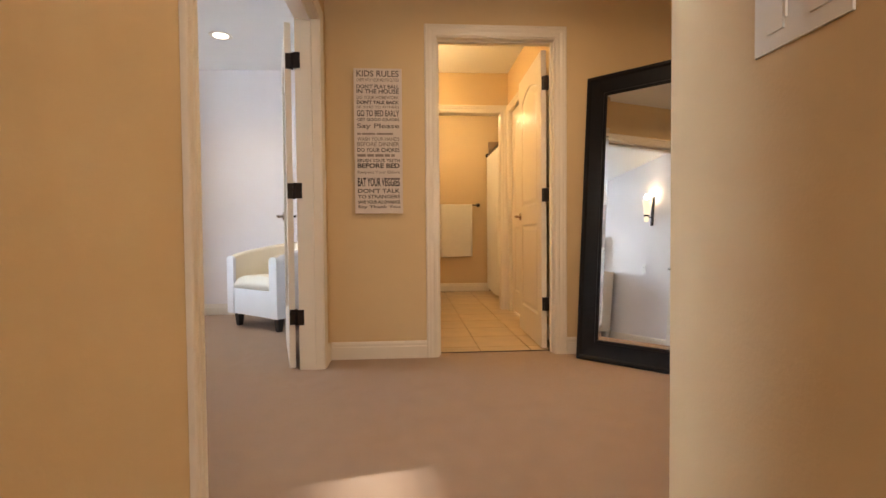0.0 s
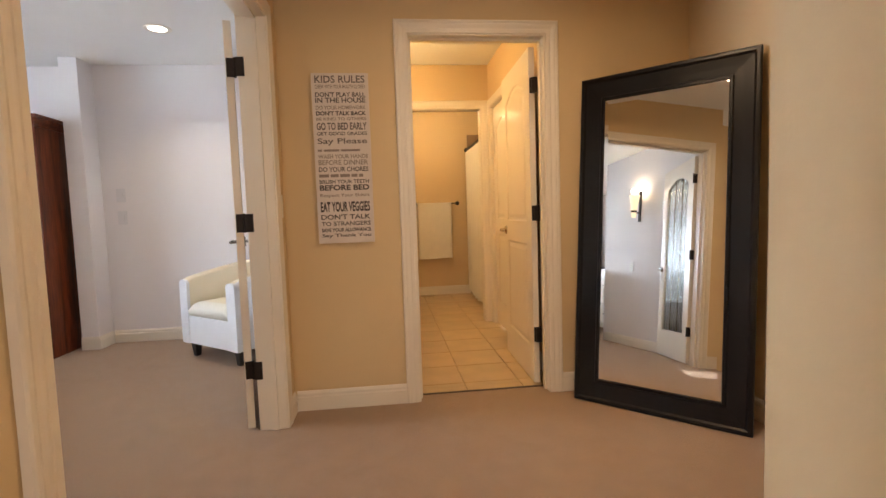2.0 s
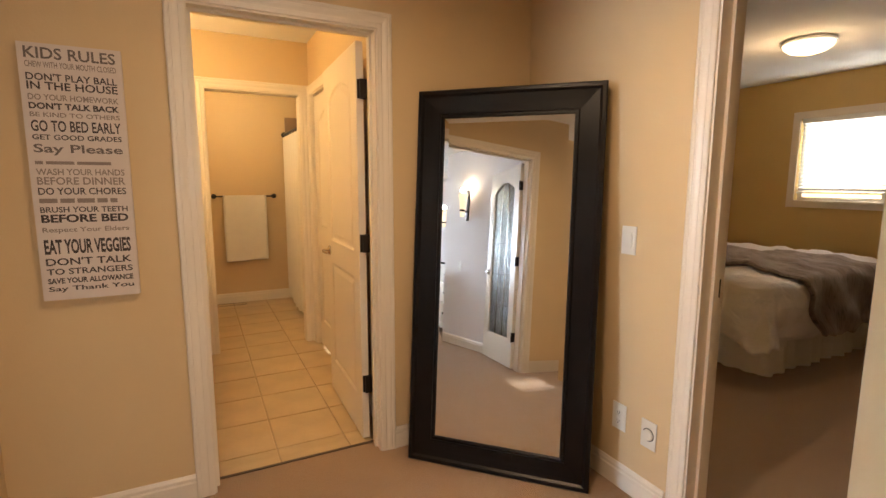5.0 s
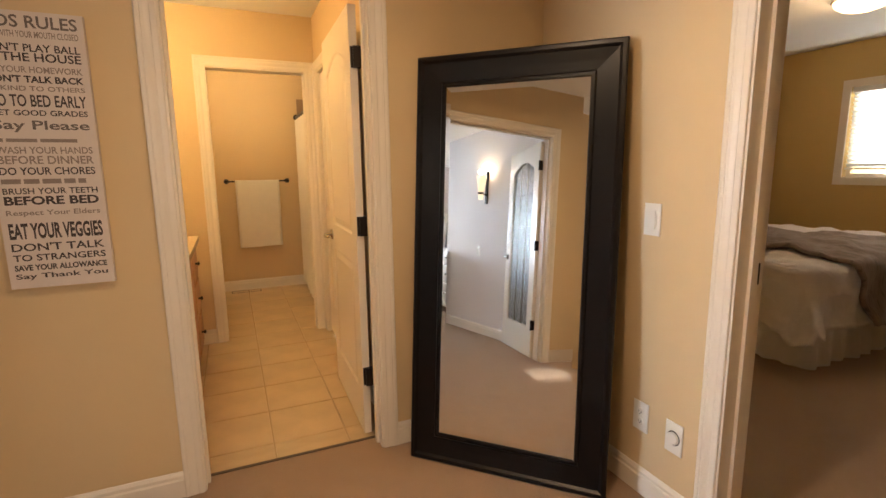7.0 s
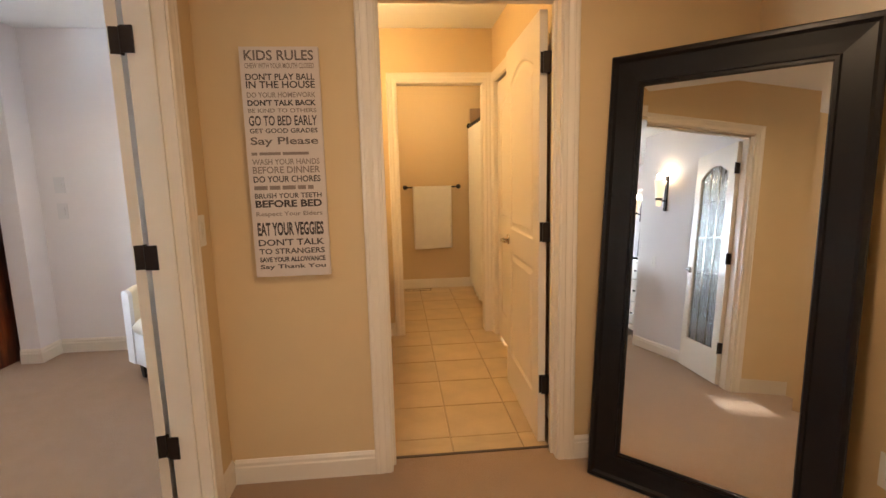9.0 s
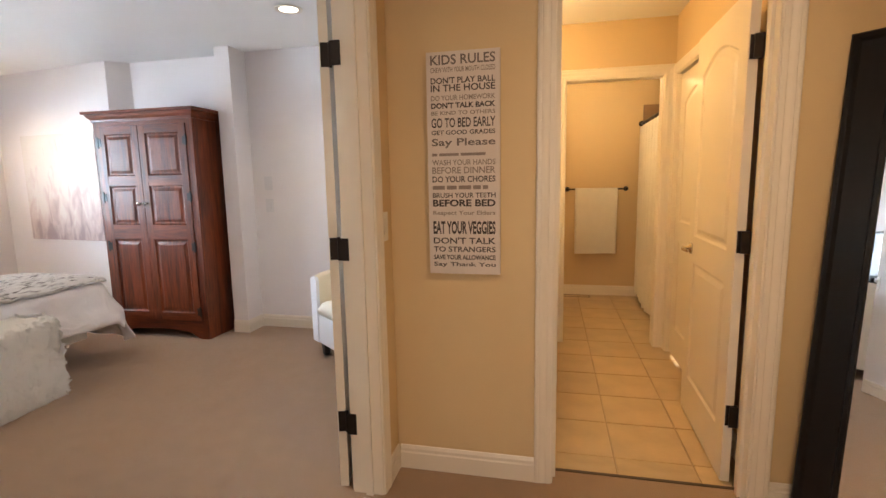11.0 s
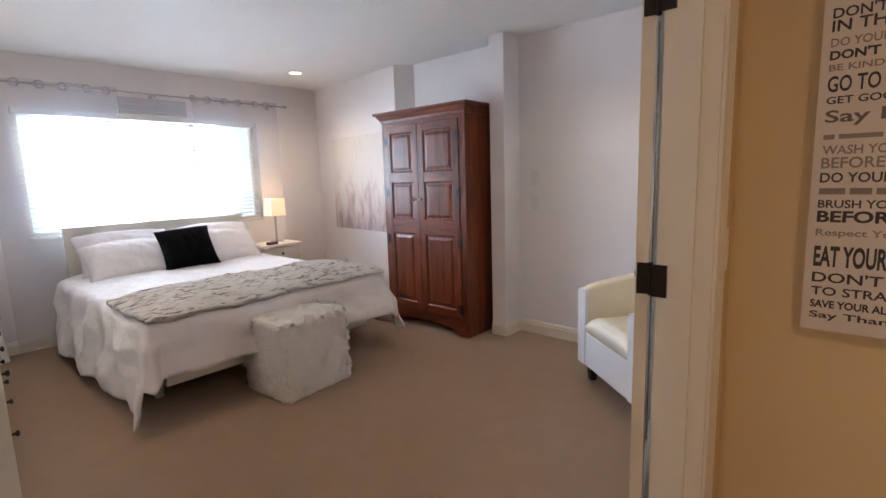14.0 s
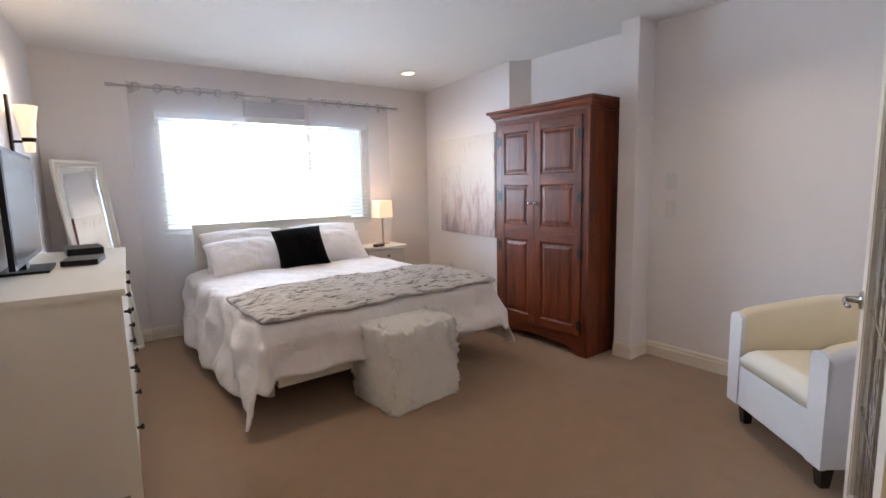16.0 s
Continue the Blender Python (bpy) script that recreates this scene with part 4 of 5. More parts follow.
# ---- fur ottoman ----
def ottoman():
    d = thing("ottoman", pose(-2.000, 3.645, 0, 0, 0, 4), "cube ottoman covered in long white fur", "ottoman")
    fur = material("white_long_fur", (0.985, 0.972, 0.945), 0.9, vary=0.01, scale=20, bump=0.0)
    fn, fl = fur.node_tree.nodes, fur.node_tree.links
    thin, blend = fn.new("ShaderNodeBsdfTranslucent"), fn.new("ShaderNodeMixShader")
    thin.inputs["Color"].default_value, blend.inputs[0].default_value = (0.985, 0.975, 0.95, 1), 0.25
    fl.new(fn["Principled BSDF"].outputs[0], blend.inputs[1])
    fl.new(thin.outputs[0], blend.inputs[2])
    fl.new(blend.outputs[0], fn["Material Output"].inputs[0])
    core_fur = material("white_fur_base", (0.97, 0.955, 0.925), 0.9, vary=0.02, scale=20, bump=0.0)
    part("core", boxes((-0.205, 0.205, -0.235, 0.235, 0.0, 0.500)), core_fur, d, bevel=0.04)
    rng = random.Random(5)
    verts, faces = [], []

    def strand(p, tip, nrm, wide):
        way = (tip - p).normalized()
        side = nrm.cross(way).normalized() * wide
        mid = p.lerp(tip, 0.55) + nrm * 0.008
        k = len(verts)
        verts.extend([p - side * 0.8, p + side * 0.8, mid + side, mid - side, tip])
        faces.extend([(k, k + 1, k + 2, k + 3), (k + 3, k + 2, k + 4)])

    def clump(p, nrm, u, v):
        """Locks of hair that start apart and run together at one tip."""
        swirl = noise.noise_vector(p * 9) * 1.7 + noise.noise_vector(p * 26) * 0.9
        fall = Vector((0, 0, -0.75)) if nrm.z < 0.5 else Vector((0.25, -0.25, 0))
        way = fall + swirl + Vector((rng.uniform(-1, 1), rng.uniform(-1, 1), rng.uniform(-1, 1))) * 0.4
        way = (way - nrm * way.dot(nrm)).normalized()
        length = rng.uniform(0.035, 0.070)
        lift = rng.uniform(0.04, 0.34) if nrm.z < 0.5 else rng.uniform(0.03, 0.16)
        tip = p + nrm * (length * lift + 0.006) + way * length
        for _ in range(rng.randint(9, 14)):
            root = p + (u * rng.uniform(-1, 1) + v * rng.uniform(-1, 1)) * 0.016
            end = tip + Vector((rng.uniform(-1, 1), rng.uniform(-1, 1), rng.uniform(-1, 1))) * 0.006 + way * rng.uniform(-0.012, 0.010)
            root.z, end.z = max(root.z, 0.006), max(end.z, 0.003)
            strand(root, end, nrm, rng.uniform(0.0014, 0.0030))

    for nrm, u, v, c, cu, cv, cnt in ((Vector((1, 0, 0)), Vector((0, 1, 0)), Vector((0, 0, 1)), Vector((0.205, 0, 0.25)), 0.235, 0.25, 2300),
                                 (Vector((-1, 0, 0)), Vector((0, 1, 0)), Vector((0, 0, 1)), Vector((-0.205, 0, 0.25)), 0.235, 0.25, 900),
                                 (Vector((0, 1, 0)), Vector((1, 0, 0)), Vector((0, 0, 1)), Vector((0, 0.235, 0.25)), 0.205, 0.25, 1400),
                                 (Vector((0, -1, 0)), Vector((1, 0, 0)), Vector((0, 0, 1)), Vector((0, -0.235, 0.25)), 0.205, 0.25, 2300),
                                 (Vector((0, 0, 1)), Vector((1, 0, 0)), Vector((0, 1, 0)), Vector((0, 0, 0.500)), 0.205, 0.235, 2200)):
        for _ in range(cnt):
            a, b = rng.uniform(-1, 1), rng.uniform(-1, 1)
            out = (nrm + u * a ** 5 * 0.5 + v * b ** 5 * 0.5).normalized()
            clump(c + u * cu * a + v * cv * b, out, u, v)
    me = bpy.data.meshes.new("fur")
    me.from_pydata(verts, [], faces)
    me.materials.append(fur)
    ob = new("fur", me)
    ob.parent = d
    tagged(ob, kind="stuff")


ottoman()


# ---- dresser and what stands on it ----
DRESSER = Matrix.Translation((-2.555, 2.231, 0)) @ Matrix.Rotation(radians(-4.6), 4, "Z")


def dresser():
    d = thing("dresser", DRESSER, "long white eight-drawer dresser with dark knobs", "chest of drawers")
    w, dep, h = 0.838, 0.49, 0.96
    part("top", boxes((-w - 0.012, w + 0.012, -dep - 0.005, 0.015, h - 0.028, h)), WHITEPAINT, d, bevel=0.004)
    for x in (-w, w - 0.022):
        part("side", boxes((x, x + 0.022, -dep + 0.04, -0.045, 0.10, h - 0.028)), WHITEPAINT, d)
        part("corner_post", boxes((x, x + 0.022, -0.045, 0.0, 0, h - 0.028)), WHITEPAINT, d, bevel=0.002)
        part("corner_post", boxes((x, x + 0.022, -dep, -dep + 0.045, 0, h - 0.028)), WHITEPAINT, d, bevel=0.002)
    part("back", boxes((-w + 0.022, w - 0.022, -dep + 0.002, -dep + 0.010, 0.08, h - 0.028)), WHITEPAINT, d)
    part("bottom_rail", boxes((-w + 0.022, w - 0.022, -0.025, -0.004, 0.09, 0.15)), WHITEPAINT, d, bevel=0.002)
    rows = [(0.155, 0.430, 2), (0.436, 0.705, 2), (0.711, h - 0.034, 4)]
    for z0, z1, n in rows:
        span_w = (2 * w - 0.052) / n
        for k in range(n):
            a = -w + 0.026 + span_w * k
            dr = part("drawer", boxes((a + 0.003, a + span_w - 0.003, -0.30, -0.002, z0 + 0.002, z1 - 0.002)), WHITEPAINT, d, bevel=0.002)
            for fx in ((0.5,) if n == 4 else (0.22, 0.78)):
                part("knob", turned([(0.006, 0), (0.006, 0.012), (0.014, 0.020), (0.013, 0.027), (0.006, 0.030)], 14, Matrix.Translation((a + span_w * fx, -0.002, (z0 + z1) / 2)) @ Matrix.Rotation(radians(-90), 4, "X")), BRONZE, dr, "dark round knob", smooth=True)


dresser()
tv = thing("television", DRESSER @ pose(0.0, -0.37, 0.96, 0, 0, 1), "flat black television standing on the dresser", "television")
SCREEN = material("dark_glass_screen", (0.05, 0.05, 0.058), 0.22, vary=0.0, bump=0)
part("housing", boxes((-0.455, 0.455, -0.022, 0.0, 0.055, 0.575), (-0.26, 0.26, -0.045, -0.022, 0.12, 0.45)), BLACK, tv, bevel=0.006)
part("screen", boxes((-0.437, 0.437, 0.0005, 0.003, 0.080, 0.557)), SCREEN, tv, "dark glossy screen")
part("neck", boxes((-0.05, 0.05, -0.045, -0.015, 0.01, 0.06)), BLACK, tv, bevel=0.003)
part("foot", boxes((-0.16, 0.16, -0.11, 0.08, 0.0, 0.012)), BLACK, tv, bevel=0.004)
rec = thing("set_top_box", DRESSER @ pose(-0.62, -0.20, 0.96, 0, 0, 8), "flat black set-top box on the dresser", "media box")
part("case", boxes((-0.14, 0.14, -0.09, 0.09, 0.004, 0.045)), BLACK, rec, bevel=0.004)
for fx, fy in ((-0.11, -0.06), (0.11, -0.06), (-0.11, 0.06), (0.11, 0.06)):
    part("foot", boxes((fx - 0.01, fx + 0.01, fy - 0.01, fy + 0.01, 0, 0.004)), BLACK, rec)
rec = thing("disc_player", DRESSER @ pose(-0.12, -0.17, 0.96, 0, 0, -6), "slim black disc player on the dresser", "media box")
part("case", boxes((-0.12, 0.12, -0.08, 0.08, 0.003, 0.030)), BLACK, rec, bevel=0.004)
part("foot", boxes((-0.10, 0.10, -0.06, 0.06, 0, 0.003)), BLACK, rec)


# ---- tub armchair ----
def armchair():
    c = thing("tub_armchair", Matrix.Translation((-0.283, 4.648, 0)) @ Matrix.Rotation(radians(-39.6), 4, "Z"), "white leather tub armchair with a rounded back and black legs", "armchair")
    W, D, T = 0.35, 0.66, 0.085
    # plan of the outer wall, from the front of one arm round the back
    pts = []
    r = 0.27
    for k in range(8):
        pts.append((-W, D * 0 + (D - r) * k / 8, -1, 0))
    for k in range(13):
        a = math.pi / 2 * k / 12
        pts.append((-W + r - r * math.cos(a), D - r + r * math.sin(a), -math.cos(a), math.sin(a)))
    pts.append((0, D, 0, 1))
    for k in range(13):
        a = math.pi / 2 * (1 - k / 12)
        pts.append((W - r + r * math.cos(a), D - r + r * math.sin(a), math.cos(a), math.sin(a)))
    for k in range(8):
        pts.append((W, (D - r) * (1 - (k + 1) / 8), 1, 0))
    OUTER = material("cool_white_leather", (0.74, 0.75, 0.78), 0.36, vary=0.03, scale=6, bump=0.12, bump_scale=260)
    INNER = material("cream_leather", (0.76, 0.68, 0.52), 0.40, vary=0.03, scale=6, bump=0.12, bump_scale=260)
    for name, mat, keep in (("outer_shell", OUTER, slice(0, 5)), ("inner_back", INNER, slice(4, 10))):
        bm = bmesh.new()
        rings = []
        for x, y, nx, ny in pts:
            f = min(1, max(0, y / D))
            top = 0.622 + 0.108 * f ** 0.8
            fl = 0.018
            near = max(0.0, 1 - y / 0.05)
            prof = [(0.0, 0.115), (fl * 0.6, 0.40), (fl, top - 0.045), (fl - 0.004, top - 0.018), (-T * 0.18, top - 0.002), (-T * 0.5, top + 0.004), (-T * 0.82, top - 0.004), (-T, top - 0.022), (-T, 0.40), (-T, 0.20)]
            rings.append([bm.verts.new((x + nx * u, y + ny * u - 0.004 * near, z - 0.012 * near * (z > 0.5))) for u, z in prof[keep]])
        for a, b2 in zip(rings, rings[1:]):
            for i in range(len(a) - 1):
                bm.faces.new((a[i], a[i + 1], b2[i + 1], b2[i]))
        part(name, bm, mat, c, "curved leather back and arms", smooth=True)
    part("bottom", boxes((-W + 0.02, W - 0.02, 0.03, D - 0.20, 0.112, 0.125)), BLACKWOOD, c)
    for sx in (-1, 1):
        x = sx * (W - T / 2)
        bm = bmesh.new()
        lo, hi = [], []
        for k in range(13):
            a = math.pi * k / 12
            lo.append((x + math.cos(a) * (T / 2 + 0.010), 0.585 + math.sin(a) * 0.032))
        shape = [(x - T / 2 - 0.008 + (0.006 if sx > 0 else 0), 0.116), (x + T / 2 + 0.008 - (0.006 if sx < 0 else 0), 0.116)] + lo
        fr = [bm.verts.new((px, -0.014, pz)) for px, pz in shape]
        bk = [bm.verts.new((px, 0.010, pz)) for px, pz in shape]
        bm.faces.new(fr), bm.faces.new(bk[::-1])
        for k in range(len(shape)):
            bm.faces.new((fr[k], fr[(k + 1) % len(shape)], bk[(k + 1) % len(shape)], bk[k]))
        part("arm_front", bm, OUTER, c, "rounded front of the arm", bevel=0.006, segments=3)
    part("front_panel", boxes((-W + T - 0.01, W - T + 0.01, -0.008, 0.06, 0.118, 0.335)), OUTER, c, bevel=0.010, segments=3)
    part("seat_base", boxes((-W + T - 0.03, W - T + 0.03, 0.05, D - T + 0.02, 0.13, 0.33)), LEATHER, c)
    bm = bmesh.new()
    n, m2 = 20, 20
    top_g = []
    for i in range(n + 1):
        row = []
        for j in range(m2 + 1):
            u, v = i / n * 2 - 1, j / m2
            hw = (W - T - 0.004) * (1 if v < 0.55 else math.sqrt(max(0.0, 1 - ((v - 0.55) / 0.47) ** 2)))
            y = -0.012 + v * (D - T + 0.008)
            e = (1 - abs(u) ** 6) * (1 - (1 - min(1, v / 0.12)) ** 3 * 0.85)
            row.append(bm.verts.new((u * hw, y, 0.375 + 0.075 * max(0, e) ** 0.6)))
        top_g.append(row)
    for i in range(n):
        for j in range(m2):
            bm.faces.new((top_g[i][j], top_g[i + 1][j], top_g[i + 1][j + 1], top_g[i][j + 1]))
    rim = [top_g[i][0] for i in range(n + 1)] + [top_g[n][j] for j in range(1, m2 + 1)] + [top_g[i][m2] for i in range(n - 1, -1, -1)] + [top_g[0][j] for j in range(m2 - 1, 0, -1)]
    low = [bm.verts.new((v.co.x, v.co.y + (0.006 if v.co.y < 0 else 0), 0.338)) for v in rim]
    for k in range(len(rim)):
        bm.faces.new((rim[k], rim[(k + 1) % len(rim)], low[(k + 1) % len(rim)], low[k]))
    bm.faces.new(low)
    cushion = part("seat_cushion", bm, INNER, c, "plump white leather seat cushion", smooth=True)
    cushion.data.materials.append(LEATHER)
    for f in cushion.data.polygons:
        f.material_index = 1 if f.center.y < 0.035 else 0
    for x, y in ((-0.285, 0.055), (0.285, 0.055), (-0.22, D - 0.11), (0.22, D - 0.11)):
        bm = bmesh.new()
        a = [bm.verts.new((x + sx * 0.019, y + sy * 0.019, 0.0)) for sx, sy in ((-1, -1), (1, -1), (1, 1), (-1, 1))]
        b2 = [bm.verts.new((x + sx * 0.030, y + sy * 0.030, 0.12)) for sx, sy in ((-1, -1), (1, -1), (1, 1), (-1, 1))]
        for k in range(4):
            bm.faces.new((a[k], a[(k + 1) % 4], b2[(k + 1) % 4], b2[k]))
        bm.faces.new(a[::-1]), bm.faces.new(b2)
        part("leg", bm, BLACKWOOD, c, "tapered black wooden leg", bevel=0.003)


armchair()


# ---- nightstand, lamp, radio ----
ns = thing("nightstand", pose(-4.175, 4.745, 0), "small white nightstand with one drawer beside the bed", "nightstand")
part("top", boxes((-0.20, 0.20, -0.25, 0.25, 0.655, 0.68)), WHITEPAINT, ns, bevel=0.004)
for y in (-0.235, 0.215):
    part("side", boxes((-0.16, 0.15, y, y + 0.02, 0.22, 0.655)), WHITEPAINT, ns)
    for x in (-0.185, 0.145):
        part("leg", boxes((x, x + 0.04, y - 0.008, y + 0.028, 0, 0.655)), WHITEPAINT, ns, bevel=0.002)
part("shelf", boxes((-0.17, 0.17, -0.215, 0.215, 0.20, 0.22)), WHITEPAINT, ns)
dr = part("drawer", boxes((-0.15, 0.178, -0.21, 0.21, 0.50, 0.645)), WHITEPAINT, ns, bevel=0.002)
part("knob", turned([(0.006, 0), (0.006, 0.012), (0.014, 0.020), (0.006, 0.028)], 14, Matrix.Translation((0.178, 0, 0.575)) @ Matrix.Rotation(radians(90), 4, "Y")), BRONZE, dr, "dark round knob", smooth=True)
tl = thing("table_lamp", pose(-4.22, 4.82, 0.68), "lit table lamp with a square cream shade and slim chrome stem", "table lamp")
part("base", boxes((-0.055, 0.055, -0.055, 0.055, 0, 0.012)), CHROME, tl, bevel=0.003)
part("stem", boxes((-0.008, 0.008, -0.008, 0.008, 0.012, 0.39)), CHROME, tl, bevel=0.001)
bm = bmesh.new()
rings = [[bm.verts.new((sx * r, sy * r, z)) for sx, sy in ((-1, -1), (1, -1), (1, 1), (-1, 1))] for r, z in ((0.088, 0.30), (0.082, 0.49), (0.0805, 0.49), (0.0865, 0.30))]
for a, b2 in zip(rings, rings[1:]):
    for k in range(4):
        bm.faces.new((a[k], a[(k + 1) % 4], b2[(k + 1) % 4], b2[k]))
for k in range(4):
    bm.faces.new((rings[3][k], rings[3][(k + 1) % 4], rings[0][(k + 1) % 4], rings[0][k]))


def shade_material(name, color, glow_color, strength):
    m = material(name, color, 0.8, vary=0.03, scale=40, bump=0.1, bump_scale=600, emission=(glow_color, strength))
    return m


part("shade", bm, shade_material("lit_linen", (0.8, 0.7, 0.55), (1.0, 0.66, 0.36), 1.1), tl, "square cream fabric shade, lit")
cl = thing("alarm_clock", pose(-4.04, 4.66, 0.68, 0, 0, 12), "small dark red alarm clock on the nightstand", "clock")
part("body", boxes((-0.03, 0.03, -0.055, 0.055, 0, 0.03)), material("dark_red_plastic", (0.06, 0.01, 0.01), 0.3, vary=0.1), cl, bevel=0.006)


# ---- picture ----
def picture_material():
    m = bpy.data.materials.new("faded_blossom_canvas")
    m.use_nodes = True
    n, l = m.node_tree.nodes, m.node_tree.links
    bs = n["Principled BSDF"]
    bs.inputs["Roughness"].default_value = 0.8
    tc, sep = n.new("ShaderNodeTexCoord"), n.new("ShaderNodeSeparateXYZ")
    l.new(tc.outputs["Object"], sep.inputs[0])
    no = n.new("ShaderNodeTexNoise")
    no.inputs["Scale"].default_value, no.inputs["Detail"].default_value, no.inputs["Distortion"].default_value = 5.0, 8, 0.8
    mp = n.new("ShaderNodeMapping")
    mp.inputs["Scale"].default_value = (2.2, 1, 0.8)
    l.new(tc.outputs["Object"], mp.inputs["Vector"])
    l.new(mp.outputs["Vector"], no.inputs["Vector"])
    mr = n.new("ShaderNodeMapRange")
    mr.inputs["From Min"].default_value, mr.inputs["From Max"].default_value = 0.0, 0.7
    mr.inputs["To Min"].default_value, mr.inputs["To Max"].default_value = 0.24, -0.13
    l.new(sep.outputs["Z"], mr.inputs["Value"])
    ad = n.new("ShaderNodeMath")
    ad.operation = "ADD"
    l.new(no.outputs["Fac"], ad.inputs[0])
    l.new(mr.outputs["Result"], ad.inputs[1])
    r = n.new("ShaderNodeValToRGB")
    r.color_ramp.elements[0].position, r.color_ramp.elements[0].color = 0.44, (0.70, 0.66, 0.62, 1)
    r.color_ramp.elements[1].position, r.color_ramp.elements[1].color = 0.82, (0.38, 0.30, 0.30, 1)
    e = r.color_ramp.elements.new(0.60)
    e.color = (0.60, 0.50, 0.49, 1)
    l.new(ad.outputs[0], r.inputs["Fac"])
    l.new(r.outputs["Color"], bs.inputs["Base Color"])
    return m


pm = Matrix.Translation((-4.05, 5.566, 0.79)) @ Matrix.Rotation(math.atan2(-0.22, 1.71), 4, "Z")
pic = thing("canvas_picture", pm, "large pale canvas of faded pink and grey blossoms", "picture")
part("canvas", boxes((0.0, 1.06, -0.032, -0.002, 0, 1.04)), picture_material(), pic, bevel=0.003)


# ---- bedroom window ----
WY0, WY1, WZ0, WZ1 = 2.69, 4.80, 0.93, 2.02
win = tagged(new("window_1"), "wide white bedroom window, bright daylight behind", kind="structure")
part("window_frame", boxes((-4.545, -4.50, WY0, WY1, WZ0, WZ0 + 0.05), (-4.545, -4.50, WY0, WY1, WZ1 - 0.05, WZ1), (-4.545, -4.50, WY0, WY0 + 0.05, WZ0 + 0.05, WZ1 - 0.05), (-4.545, -4.50, WY1 - 0.05, WY1, WZ0 + 0.05, WZ1 - 0.05),
                      (-4.54, -4.505, 3.36, 3.41, WZ0 + 0.05, WZ1 - 0.05), (-4.54, -4.505, 4.10, 4.15, WZ0 + 0.05, WZ1 - 0.05)), TRIM, win, bevel=0.003)
for a, b2 in ((WY0 + 0.05, 3.36), (3.41, 4.10), (4.15, WY1 - 0.05)):
    p = part("pane", boxes((-4.525, -4.520, a, b2, WZ0 + 0.05, WZ1 - 0.05)), GLASS, win)
    p.visible_shadow = False
part("window_sill", boxes((-4.50, -4.40, WY0 + 0.001, WY1 - 0.001, WZ0 - 0.02, WZ0 + 0.004)), TRIM, win, bevel=0.004)
SLAT = material("white_blind_slat", (0.82, 0.82, 0.80), 0.5, vary=0.01, bump=0)


def blind(name, m, width, z_top, z_bottom, angle, label, pitch=0.042, slat_w=0.048):
    """Local: slats along x, hanging from z_top; looks along -y."""
    d = thing(name, m, label, "blind")
    part("headrail", boxes((0, width, -0.025, 0.025, z_top - 0.05, z_top)), SLAT, d, bevel=0.003)
    me = bpy.data.meshes.new("slat")
    bm = bmesh.new()
    a = radians(angle)
    prof = [(-slat_w / 2, 0), (0, 0.003), (slat_w / 2, 0)]
    rows = []
    for x in (0.005, width - 0.005):
        up = [bm.verts.new((x, u * math.cos(a) - v * math.sin(a), u * math.sin(a) + v * math.cos(a))) for u, v in prof]
        lo = [bm.verts.new((x, u * math.cos(a) - (v - 0.0022) * math.sin(a), u * math.sin(a) + (v - 0.0022) * math.cos(a))) for u, v in prof]
        rows.append(up + lo[::-1])
    n = 6
    for i in range(n):
        bm.faces.new((rows[0][i], rows[0][(i + 1) % n], rows[1][(i + 1) % n], rows[1][i]))
    bm.faces.new(rows[0]), bm.faces.new(rows[1][::-1])
    bmesh.ops.recalc_face_normals(bm, faces=bm.faces)
    bm.to_mesh(me)
    bm.free()
    me.materials.append(SLAT)
    z = z_top - 0.07
    while z > z_bottom + 0.03:
        o = new("slat", me)
        o.parent, o.location = d, (0, 0, z)
        z -= pitch
    part("bottom_rail", boxes((0.003, width - 0.003, -0.02, 0.02, z_bottom, z_bottom + 0.018)), SLAT, d, bevel=0.003)
    for f in (0.12, 0.5, 0.88):
        part("ladder_cord", boxes((width * f - 0.001, width * f + 0.001, -0.024, -0.022, z_bottom, z_top - 0.05), (width * f - 0.001, width * f + 0.001, 0.022, 0.024, z_bottom, z_top - 0.05)), SLAT, d)
    return d


blind("window_blind", Matrix.Translation((-4.462, WY0 + 0.01, 0)) @ Matrix.Rotation(radians(90), 4, "Z"), WY1 - WY0 - 0.02, WZ1, WZ0 + 0.01, 8, "white horizontal blind lowered with its slats open")
# pelmet-like stacked blind above, behind the rod
PLEAT = material("grey_pleated_fabric", (0.58, 0.58, 0.62), 0.85, vary=0.05, scale=8)
vb = thing("raised_blind", pose(0, 0, 0), "raised grey-white pleated blind above the window", "blind")
for k in range(5):
    part("pleat", boxes((-4.427, -4.395 + 0.006 * (k % 2), 3.452, 4.048, 2.022 + 0.030 * k, 2.051 + 0.030 * k)), PLEAT, vb, bevel=0.004)
structure("backdrop", boxes((-6.42, -6.40, 0.5, 7.0, -0.5, 4.5)), glow("overcast_daylight", (0.80, 0.92, 1.0), 1.15))


